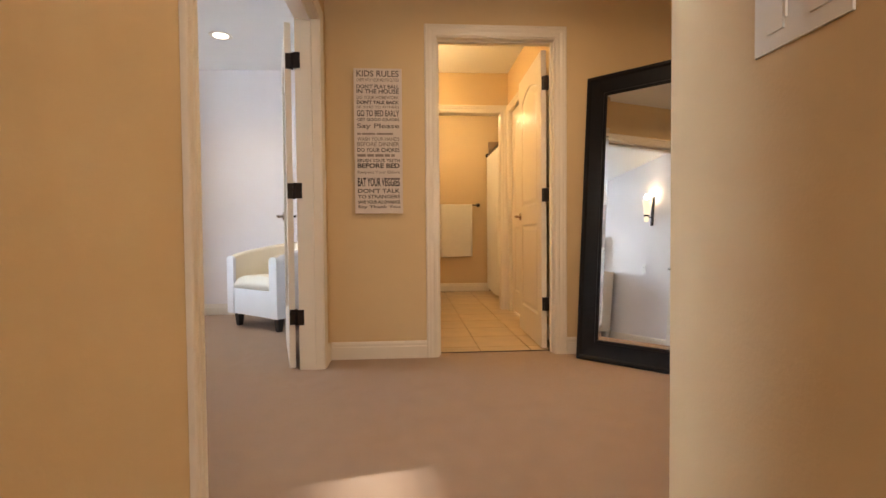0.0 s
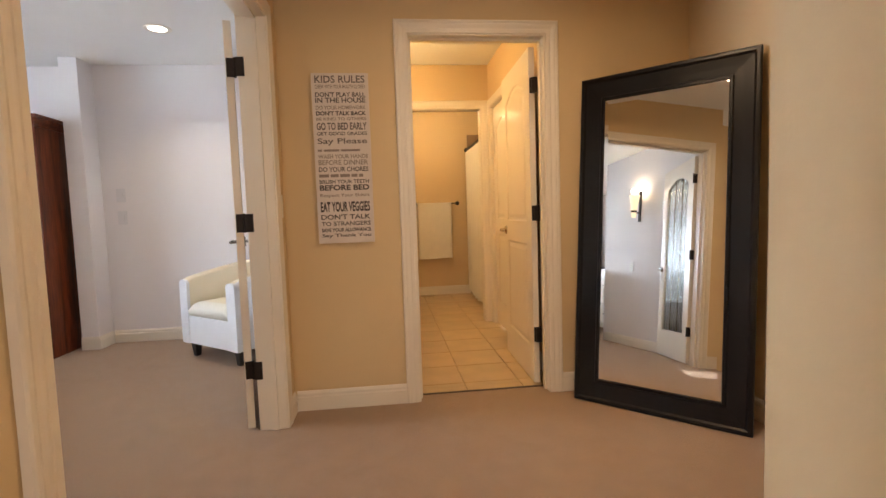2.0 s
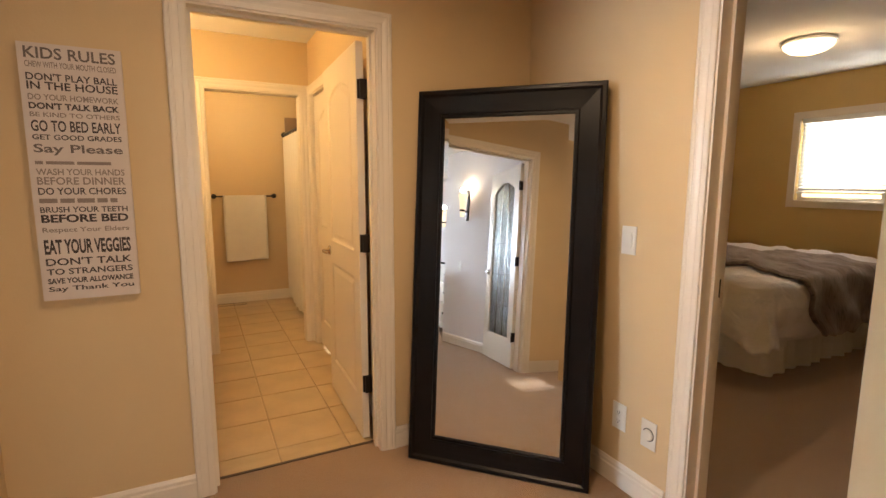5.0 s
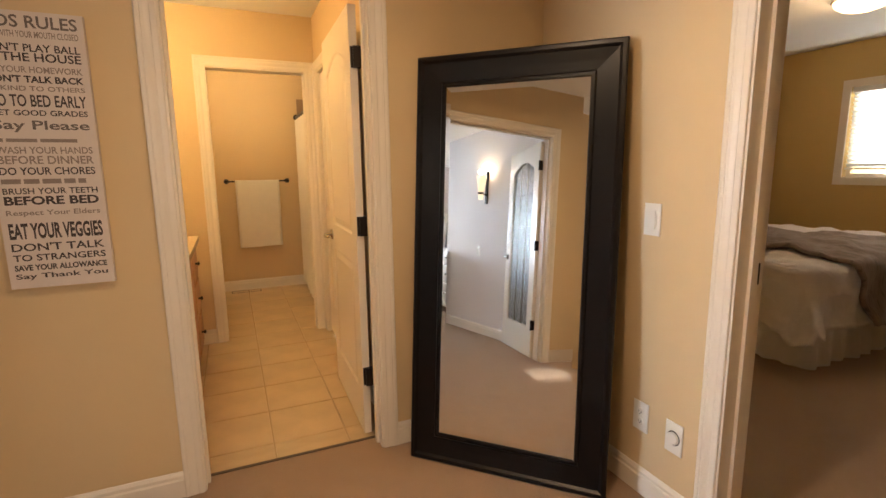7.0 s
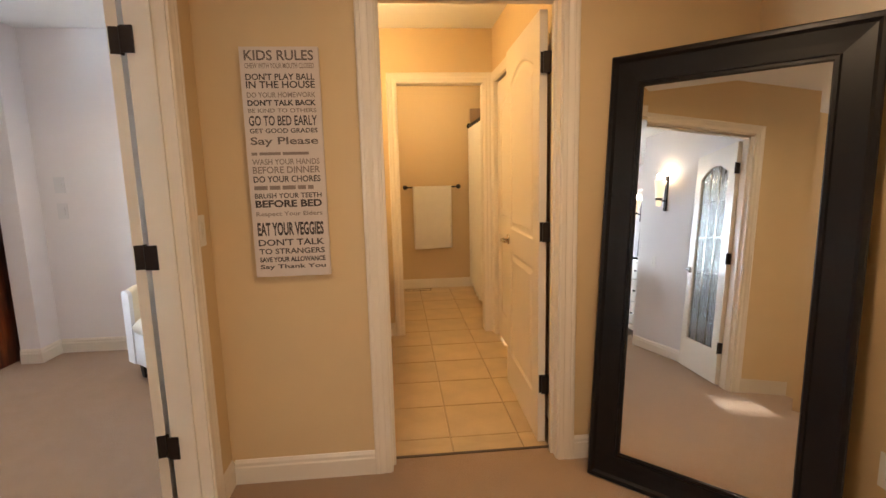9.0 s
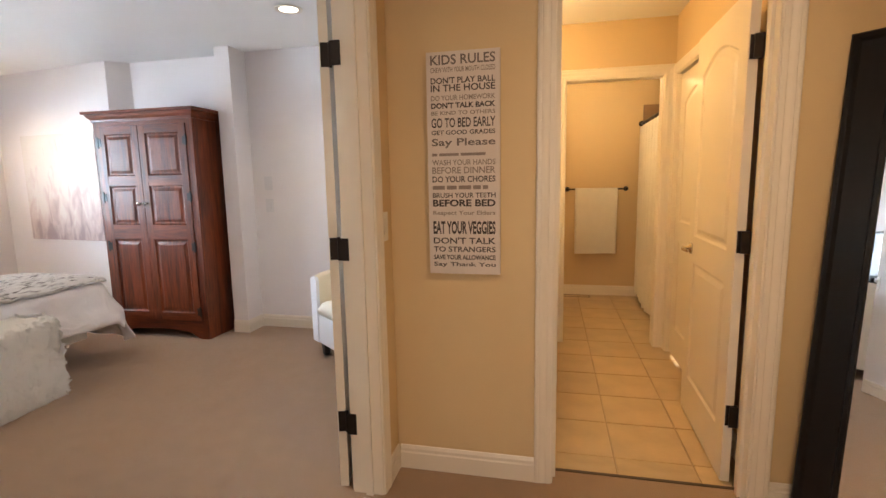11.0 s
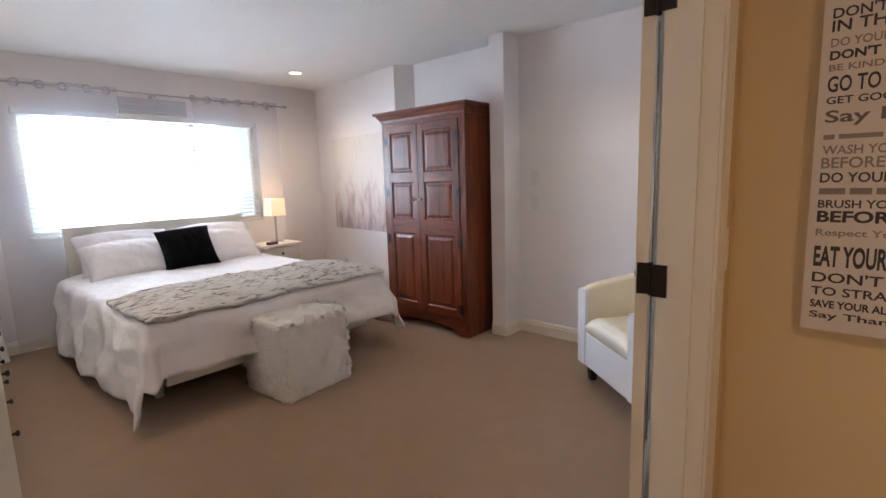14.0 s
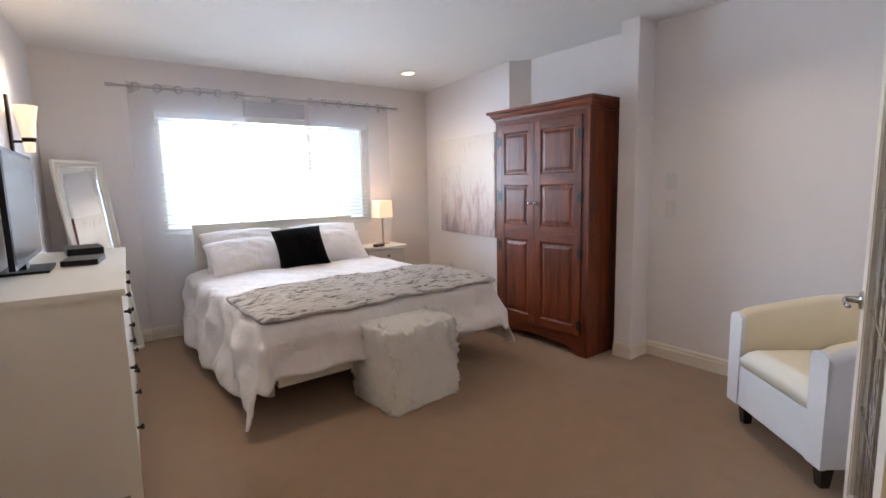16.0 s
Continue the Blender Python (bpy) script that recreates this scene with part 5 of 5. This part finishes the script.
# ---- rod and sheers ----
rod = thing("curtain_rod", pose(-4.32, 3.745, 2.198), "slim brushed metal curtain rod with square finials", "curtain rod")
part("pole", turned([(0.009, -1.34), (0.009, 1.34)], 12, Matrix.Rotation(radians(90), 4, "X")), STEEL, rod, smooth=True)
for sy in (-1, 1):
    part("finial", boxes((-0.013, 0.013, sy * 1.355 - 0.03, sy * 1.355 + 0.03, -0.013, 0.013)), STEEL, rod, bevel=0.003)
for y in (-1.2, 0.0, 1.2):
    part("bracket", boxes((-0.110, 0.0, y - 0.006, y + 0.006, -0.005, 0.005), (-0.112, -0.107, y - 0.02, y + 0.02, -0.04, 0.02), (-0.006, 0.006, y - 0.006, y + 0.006, -0.03, 0.0)), STEEL, rod)


def sheer_material():
    m = bpy.data.materials.new("white_sheer_voile")
    m.use_nodes = True
    n, l = m.node_tree.nodes, m.node_tree.links
    n.remove(n["Principled BSDF"])
    tr, tl2, df, m1, m2 = n.new("ShaderNodeBsdfTransparent"), n.new("ShaderNodeBsdfTranslucent"), n.new("ShaderNodeBsdfDiffuse"), n.new("ShaderNodeMixShader"), n.new("ShaderNodeMixShader")
    tl2.inputs["Color"].default_value, df.inputs["Color"].default_value = (0.78, 0.86, 1.0, 1), (0.80, 0.85, 0.96, 1)
    m1.inputs[0].default_value, m2.inputs[0].default_value = 0.55, 0.20
    l.new(df.outputs[0], m1.inputs[1]), l.new(tl2.outputs[0], m1.inputs[2])
    l.new(tr.outputs[0], m2.inputs[1]), l.new(m1.outputs[0], m2.inputs[2])
    l.new(m2.outputs[0], n["Material Output"].inputs[0])
    return m


SHEER = sheer_material()


def sheer(y0, y1, rings_at, label):
    d = thing("sheer_curtain", pose(-4.32, 0, 0), label, "curtain")
    bm = bmesh.new()
    ny, nz = 110, 26
    grid = []
    for i in range(ny + 1):
        f = i / ny
        row = []
        for j in range(nz + 1):
            g = j / nz
            z = 2.228 - g * (2.228 - 0.03)
            amp = 0.012 + 0.016 * g
            y = y0 + (y1 - y0) * f
            wave = np.interp(y, (y0, *rings_at, y1), (-0.6, *range(len(rings_at)), len(rings_at) - 0.4))
            x = -(0.024 + amp) * math.sin(math.pi * wave) + 0.012 * g * math.sin(f * 61 + 2 * g) + 0.006 * g * noise.noise(Vector((y * 6, z * 2, 1)))
            row.append(bm.verts.new((x, y, z)))
        grid.append(row)
    for a, b2 in zip(grid, grid[1:]):
        for k in range(nz):
            bm.faces.new((a[k], a[k + 1], b2[k + 1], b2[k]))
    part("cloth", bm, SHEER, d, smooth=True)
    for y in rings_at:
        part("grommet", ring_mesh(0.030, 0.007, (0, y, 2.198)), STEEL, d, "round metal grommet", smooth=True)


def ring_mesh(radius, thick, at, steps=18):
    bm = bmesh.new()
    rr = []
    for i in range(steps):
        a = 2 * math.pi * i / steps
        rr.append([bm.verts.new((at[0] + thick * 1.4 * math.sin(b3), at[1] + (radius + thick * math.cos(b3)) * math.cos(a), at[2] + (radius + thick * math.cos(b3)) * math.sin(a))) for b3 in [k * math.pi / 3 for k in range(6)]])
    for i in range(steps):
        a, b2 = rr[i], rr[(i + 1) % steps]
        for k in range(6):
            bm.faces.new((a[k], a[(k + 1) % 6], b2[(k + 1) % 6], b2[k]))
    return bm


sheer(2.50, 3.43, (2.57, 2.73, 2.89, 3.04, 3.21, 3.35), "white sheer curtain panel hung on grommets")
sheer(4.06, 4.98, (4.09, 4.23, 4.41, 4.55, 4.745, 4.87), "white sheer curtain panel hung on grommets")


# ---- sconces and ceiling lights ----
def sconce(x, heading_wall=-5.07):
    y = 1.42 + 0.0988 * (0.41 - x)
    d = thing("wall_sconce", Matrix.Translation((x, y, 1.67)) @ Matrix.Rotation(radians(-5.64), 4, "Z"), "lit wall sconce with flared glass shade on dark plate", "wall lamp")
    part("backplate", boxes((-0.022, 0.022, 0.0015, 0.016, -0.13, 0.25)), BRONZE, d, bevel=0.003)
    part("arm", boxes((-0.008, 0.008, 0.016, 0.10, -0.03, -0.015)), BRONZE, d, bevel=0.002)
    part("collar", turned([(0.02, -0.05), (0.034, -0.02), (0.036, 0.0)], 20, Matrix.Translation((0, 0.09, 0))), BRONZE, d, smooth=True)
    bm = bmesh.new()
    prof = [(0.026, -0.085), (0.034, 0.0), (0.044, 0.09), (0.062, 0.19), (0.059, 0.19), (0.041, 0.09), (0.031, 0.0), (0.001, -0.081)]
    part("glass_shade", turned(prof, 24, Matrix.Translation((0, 0.09, 0))), shade_material("lit_opal_glass", (0.85, 0.8, 0.7), (1.0, 0.72, 0.42), 1.3), d, "flared opal glass shade, lit", smooth=True)
    lamp("sconce_bulb", "POINT", Matrix.Translation((x + 0.01, y + 0.10, 1.91)), 4.6, (1.0, 0.76, 0.50), radius=0.03)


sconce(-0.93)
sconce(-3.38)


def downlight(x, y):
    d = thing("recessed_light", pose(x, y, H), "round recessed ceiling light, switched on", "ceiling light", "bedroom ceiling lights")
    part("trim_ring", turned([(0.062, -0.0015), (0.062, -0.004), (0.088, -0.006), (0.092, -0.0015)], 28), TRIM, d, smooth=False)
    part("lens", turned([(0.061, -0.0015), (0.061, -0.0035), (0.03, -0.006)], 28), LAMPGLOW, d, "glowing lens", smooth=True)


for x, y in ((-0.49, 4.63), (-3.70, 4.88), (-2.3, 2.75)):
    downlight(x, y)


hl = thing("recessed_light", pose(1.75, 2.30, H), "round recessed light in the hall ceiling, switched on", "ceiling light")
part("trim_ring", turned([(0.062, -0.0015), (0.062, -0.004), (0.088, -0.006), (0.092, -0.0015)], 28), TRIM, hl)
part("lens", turned([(0.061, -0.0015), (0.061, -0.0035), (0.03, -0.006)], 28), LAMPGLOW, hl, "glowing lens", smooth=True)


def dome_light(x, y, label, r=0.17):
    d = thing("dome_light", pose(x, y, H), label, "ceiling light")
    part("pan", turned([(r + 0.01, -0.0015), (r + 0.01, -0.025), (r - 0.01, -0.03)], 32), BRONZE if r < 0.17 else CHROME, d)
    part("dome", turned([(r, -0.028), (r * 0.94, -0.055), (r * 0.7, -0.085), (r * 0.35, -0.102), (0.004, -0.106)], 32), glow("lit_dome_glass", (1.0, 0.80, 0.5), 3.2), d, "glowing frosted dome", smooth=True)


dome_light(5.52, 3.60, "lit frosted dome ceiling light in the ochre bedroom")


# ---- bathroom ----
van = thing("vanity", pose(0.0, 0.0, 0), "orange pine bathroom vanity with knobs and a pale top", "bathroom cabinet")
part("body", boxes((0.62, 1.15, 3.95, 5.23, 0.09, 0.83)), PINE, van, bevel=0.003)
part("toe_kick", boxes((0.62, 1.09, 3.97, 5.21, -0.006, 0.09)), PINE, van)
for k in range(3):
    y0, y1 = 4.83, 5.21
    z0, z1 = 0.13 + 0.235 * k, 0.13 + 0.235 * (k + 1) - 0.02
    dr = part("drawer", boxes((1.14, 1.168, y0, y1, z0, z1)), PINE, van, bevel=0.004)
    part("knob", turned([(0.006, 0), (0.006, 0.012), (0.015, 0.020), (0.006, 0.028)], 14, Matrix.Translation((1.168, (y0 + y1) / 2, (z0 + z1) / 2)) @ Matrix.Rotation(radians(90), 4, "Y")), BRONZE, dr, "dark round knob", smooth=True)
for a in (3.97, 4.40):
    part("door", boxes((1.14, 1.168, a, a + 0.41, 0.13, 0.81)), PINE, van, bevel=0.004)
STONE = material("cream_counter", (0.62, 0.50, 0.33), 0.25, vary=0.08, scale=40)
part("countertop", boxes((0.62, 1.19, 3.93, 5.25, 0.83, 0.865)), STONE, van, bevel=0.005)
part("backsplash", boxes((0.622, 0.64, 3.93, 5.25, 0.865, 0.96)), STONE, van, bevel=0.003)

tr = thing("towel_rail", pose(1.696, 7.19, 1.194), "dark bronze towel rail on the beige bathroom wall", "towel rail")
for x in (-0.31, 0.31):
    part("rosette", turned([(0.026, 0.0015), (0.026, 0.010), (0.014, 0.016), (0.011, 0.05), (0.016, 0.06), (0.012, 0.074)], 20, Matrix.Translation((x, 0, 0)) @ Matrix.Rotation(radians(90), 4, "X")), BRONZE, tr, smooth=True)
part("bar", turned([(0.008, -0.31), (0.008, 0.31)], 12, Matrix.Translation((0, -0.06, 0)) @ Matrix.Rotation(radians(90), 4, "Y")), BRONZE, tr, smooth=True)
TOWEL = material("white_terry", (0.80, 0.76, 0.68), 0.95, vary=0.03, scale=12, bump=0.5, bump_scale=500, sheen=0.4)
tw = thing("towel", pose(1.693, 7.13, 1.194), "folded white towel hanging over the rail", "towel")
bm = bmesh.new()
prof = [(-0.018, -0.71), (-0.018, -0.705), (-0.018, -0.69), (-0.016, -0.3), (-0.0125, -0.02)] + [(-0.0125 * math.cos(a), 0.0125 * math.sin(a)) for a in (0.4, 1.0, 1.57, 2.1, 2.7)] + [(0.0125, -0.02), (0.016, -0.3), (0.018, -0.60), (0.018, -0.615), (0.018, -0.62)]
nx = 14
g = []
for i in range(nx + 1):
    x = -0.222 + 0.444 * i / nx
    g.append([bm.verts.new((x * (1 - 0.02 * abs(z)), y + 0.003 * math.sin(x * 22) * abs(z), z + 0.004 * math.sin(x * 9) * (z < -0.5))) for y, z in prof])
for a, b2 in zip(g, g[1:]):
    for k in range(len(prof) - 1):
        bm.faces.new((a[k], a[k + 1], b2[k + 1], b2[k]))
part("terry", bm, TOWEL, tw, smooth=True)
sol = tw.children[0].modifiers.new("thickness", "SOLIDIFY")
sol.thickness, sol.offset = 0.012, -1

structure("tub_surround", boxes((2.155, 2.85, 7.165, 7.188, 0, 2.07), (2.825, 2.848, 5.7, 7.165, 0, 2.07)), material("brown_shower_tile", (0.30, 0.20, 0.12), 0.35, vary=0.15, scale=8))
tub = thing("bathtub", pose(0, 0, 0), "white bathtub behind the shower curtain", "bathtub")
part("apron", boxes((2.24, 2.28, 5.75, 7.16, -0.006, 0.45)), PLASTIC, tub, bevel=0.01)
part("rim", boxes((2.24, 2.82, 5.75, 7.16, 0.45, 0.48)), PLASTIC, tub, bevel=0.01)
sr = thing("shower_rod", pose(2.14, 6.45, 1.875), "dark shower curtain rod", "shower rod")
part("pole", turned([(0.013, -0.86), (0.013, 0.72)], 14, Matrix.Rotation(radians(-90), 4, "X")), BRONZE, sr, smooth=True)
part("flange", turned([(0.03, 0.70), (0.03, 0.715), (0.015, 0.72)], 18, Matrix.Rotation(radians(-90), 4, "X")), BRONZE, sr)
sc = thing("shower_curtain", pose(2.135, 0, 0), "white fabric shower curtain hanging in soft folds", "shower curtain")
bm = bmesh.new()
g = []
for i in range(121):
    f = i / 120
    y = 5.72 + 1.41 * f
    g.append([bm.verts.new((0.028 * math.sin(f * 62 + 1.2 * q) * (0.6 + 0.5 * q) + 0.05 * q * (f < 2) * math.sin(f * 9) * 0.3, y, 1.845 - q * 1.80 + 0.01 * math.sin(f * 40) * q)) for q in [k / 14 for k in range(15)]])
for a, b2 in zip(g, g[1:]):
    for k in range(14):
        bm.faces.new((a[k], a[k + 1], b2[k + 1], b2[k]))
part("cloth", bm, TOWEL, sc, smooth=True)
for k in range(9):
    part("ring", ring_mesh(0.022, 0.002, (0, 5.8 + 0.15 * k, 1.86)), BRONZE, sc, smooth=True)
    sc.children[-1].rotation_euler = (0, 0, 0)
vent = thing("floor_register", pose(1.50, 7.10, -0.004), "dark slotted floor vent", "air vent")
part("frame", boxes((-0.15, 0.15, -0.05, -0.042, 0, 0.006), (-0.15, 0.15, 0.042, 0.05, 0, 0.006), (-0.15, -0.142, -0.042, 0.042, 0, 0.006), (0.142, 0.15, -0.042, 0.042, 0, 0.006)), BRONZE, vent)
for k in range(14):
    part("slat", boxes((-0.135 + 0.02 * k, -0.128 + 0.02 * k, -0.042, 0.042, 0, 0.004)), BRONZE, vent)


# ---- ochre bedroom ----
gb = thing("guest_bed", pose(0, 0, 0), "white bed with a gathered skirt and a grey-brown fur throw", "bed")
part("box_base", boxes((4.77, 6.72, 3.31, 4.86, 0.02, 0.36)), COTTON, gb, bevel=0.03)
part("mattress", boxes((4.76, 6.73, 3.30, 4.87, 0.36, 0.60)), COTTON, gb, bevel=0.05)
bm = bmesh.new()
ring_a, ring_b = [], []
loop = [(6.72 - 1.98 * k / 60, 3.27) for k in range(61)] + [(4.72, 3.29 + 1.60 * k / 60) for k in range(61)] + [(4.74 + 1.98 * k / 60, 4.90) for k in range(61)]
for k, (x, y) in enumerate(loop):
    w2 = 0.018 * math.sin(k * 1.3) + 0.012 * math.sin(k * 0.47)
    nx2, ny2 = ((0, -1), (-1, 0), (0, 1))[k // 61]
    ring_a.append(bm.verts.new((x, y, 0.40)))
    ring_b.append(bm.verts.new((x + nx2 * (w2 + 0.02), y + ny2 * (w2 + 0.02), 0.004)))
for k in range(len(loop) - 1):
    bm.faces.new((ring_a[k], ring_a[k + 1], ring_b[k + 1], ring_b[k]))
part("bed_skirt", bm, COTTON, gb, "gathered white bed skirt", smooth=True)


gd = tagged(new("guest_duvet"), "puffy white duvet bulging over the foot of the bed", "duvet")
GE = (-6.9, -5.00, 2.38, 3.92)
cloth_surface("cover", gd, BEDCLOTH, [-v for v in span(6.85, 4.52, 0.03)], span(2.0, 4.36, 0.03), GE, 0.62, None, 0.04, 0.030, 11, flare=0.2)
gt = tagged(new("guest_throw"), "crumpled grey-brown fur throw over the white duvet", "throw blanket")
FURTHROW = throw_material("grey_brown_fur", (0.27, 0.21, 0.18), (0.15, 0.115, 0.10), 0.55)
cloth_surface("blanket", gt, FURTHROW, [-v for v in span(5.95, 4.84, 0.02)], span(2.1, 4.42, 0.02), GE, 0.63, None, 0.075, 0.035, 11, thick=0.03, skew=-0.27, flare=0.2)
for ob in (gd, gt):
    ob.matrix_world = pose(-0.21, 7.27, 0, 0, 0, 180)

w2 = tagged(new("window_2"), "white-framed window in the ochre bedroom", kind="structure")
a, b2, z0, z1 = 2.95, 4.37, 1.17, 2.03
part("window_frame", boxes((7.06, 7.10, a, b2, z0, z0 + 0.04), (7.06, 7.10, a, b2, z1 - 0.04, z1), (7.06, 7.10, a, a + 0.04, z0 + 0.04, z1 - 0.04), (7.06, 7.10, b2 - 0.04, b2, z0 + 0.04, z1 - 0.04), (7.065, 7.095, 3.60, 3.64, z0 + 0.04, z1 - 0.04)), TRIM, w2, bevel=0.003)
p = part("pane", boxes((7.078, 7.082, a + 0.04, b2 - 0.04, z0 + 0.04, z1 - 0.04)), GLASS, w2)
p.visible_shadow = False
part("window_sill", boxes((6.965, 7.06, a + 0.001, b2 - 0.001, z0 - 0.02, z0 + 0.004)), TRIM, w2, bevel=0.003)
part("window_trim", boxes((6.985, 6.999, a - 0.07, a, z0 - 0.07, z1 + 0.07), (6.985, 6.999, b2, b2 + 0.07, z0 - 0.07, z1 + 0.07), (6.985, 6.999, a, b2, z1, z1 + 0.07), (6.985, 6.999, a, b2, z0 - 0.07, z0 - 0.021)), TRIM, w2, bevel=0.004)
blind("window_blind", Matrix.Translation((7.03, b2 - 0.01, 0)) @ Matrix.Rotation(radians(-90), 4, "Z"), b2 - a - 0.02, z1, z0 + 0.078, -45, "white horizontal blind lowered over the window")
structure("ground", boxes((7.5, 60, -40, 45, -3.1, -3.0)), material("dry_grass", (0.10, 0.11, 0.04), 0.95, vary=0.3, scale=0.6))
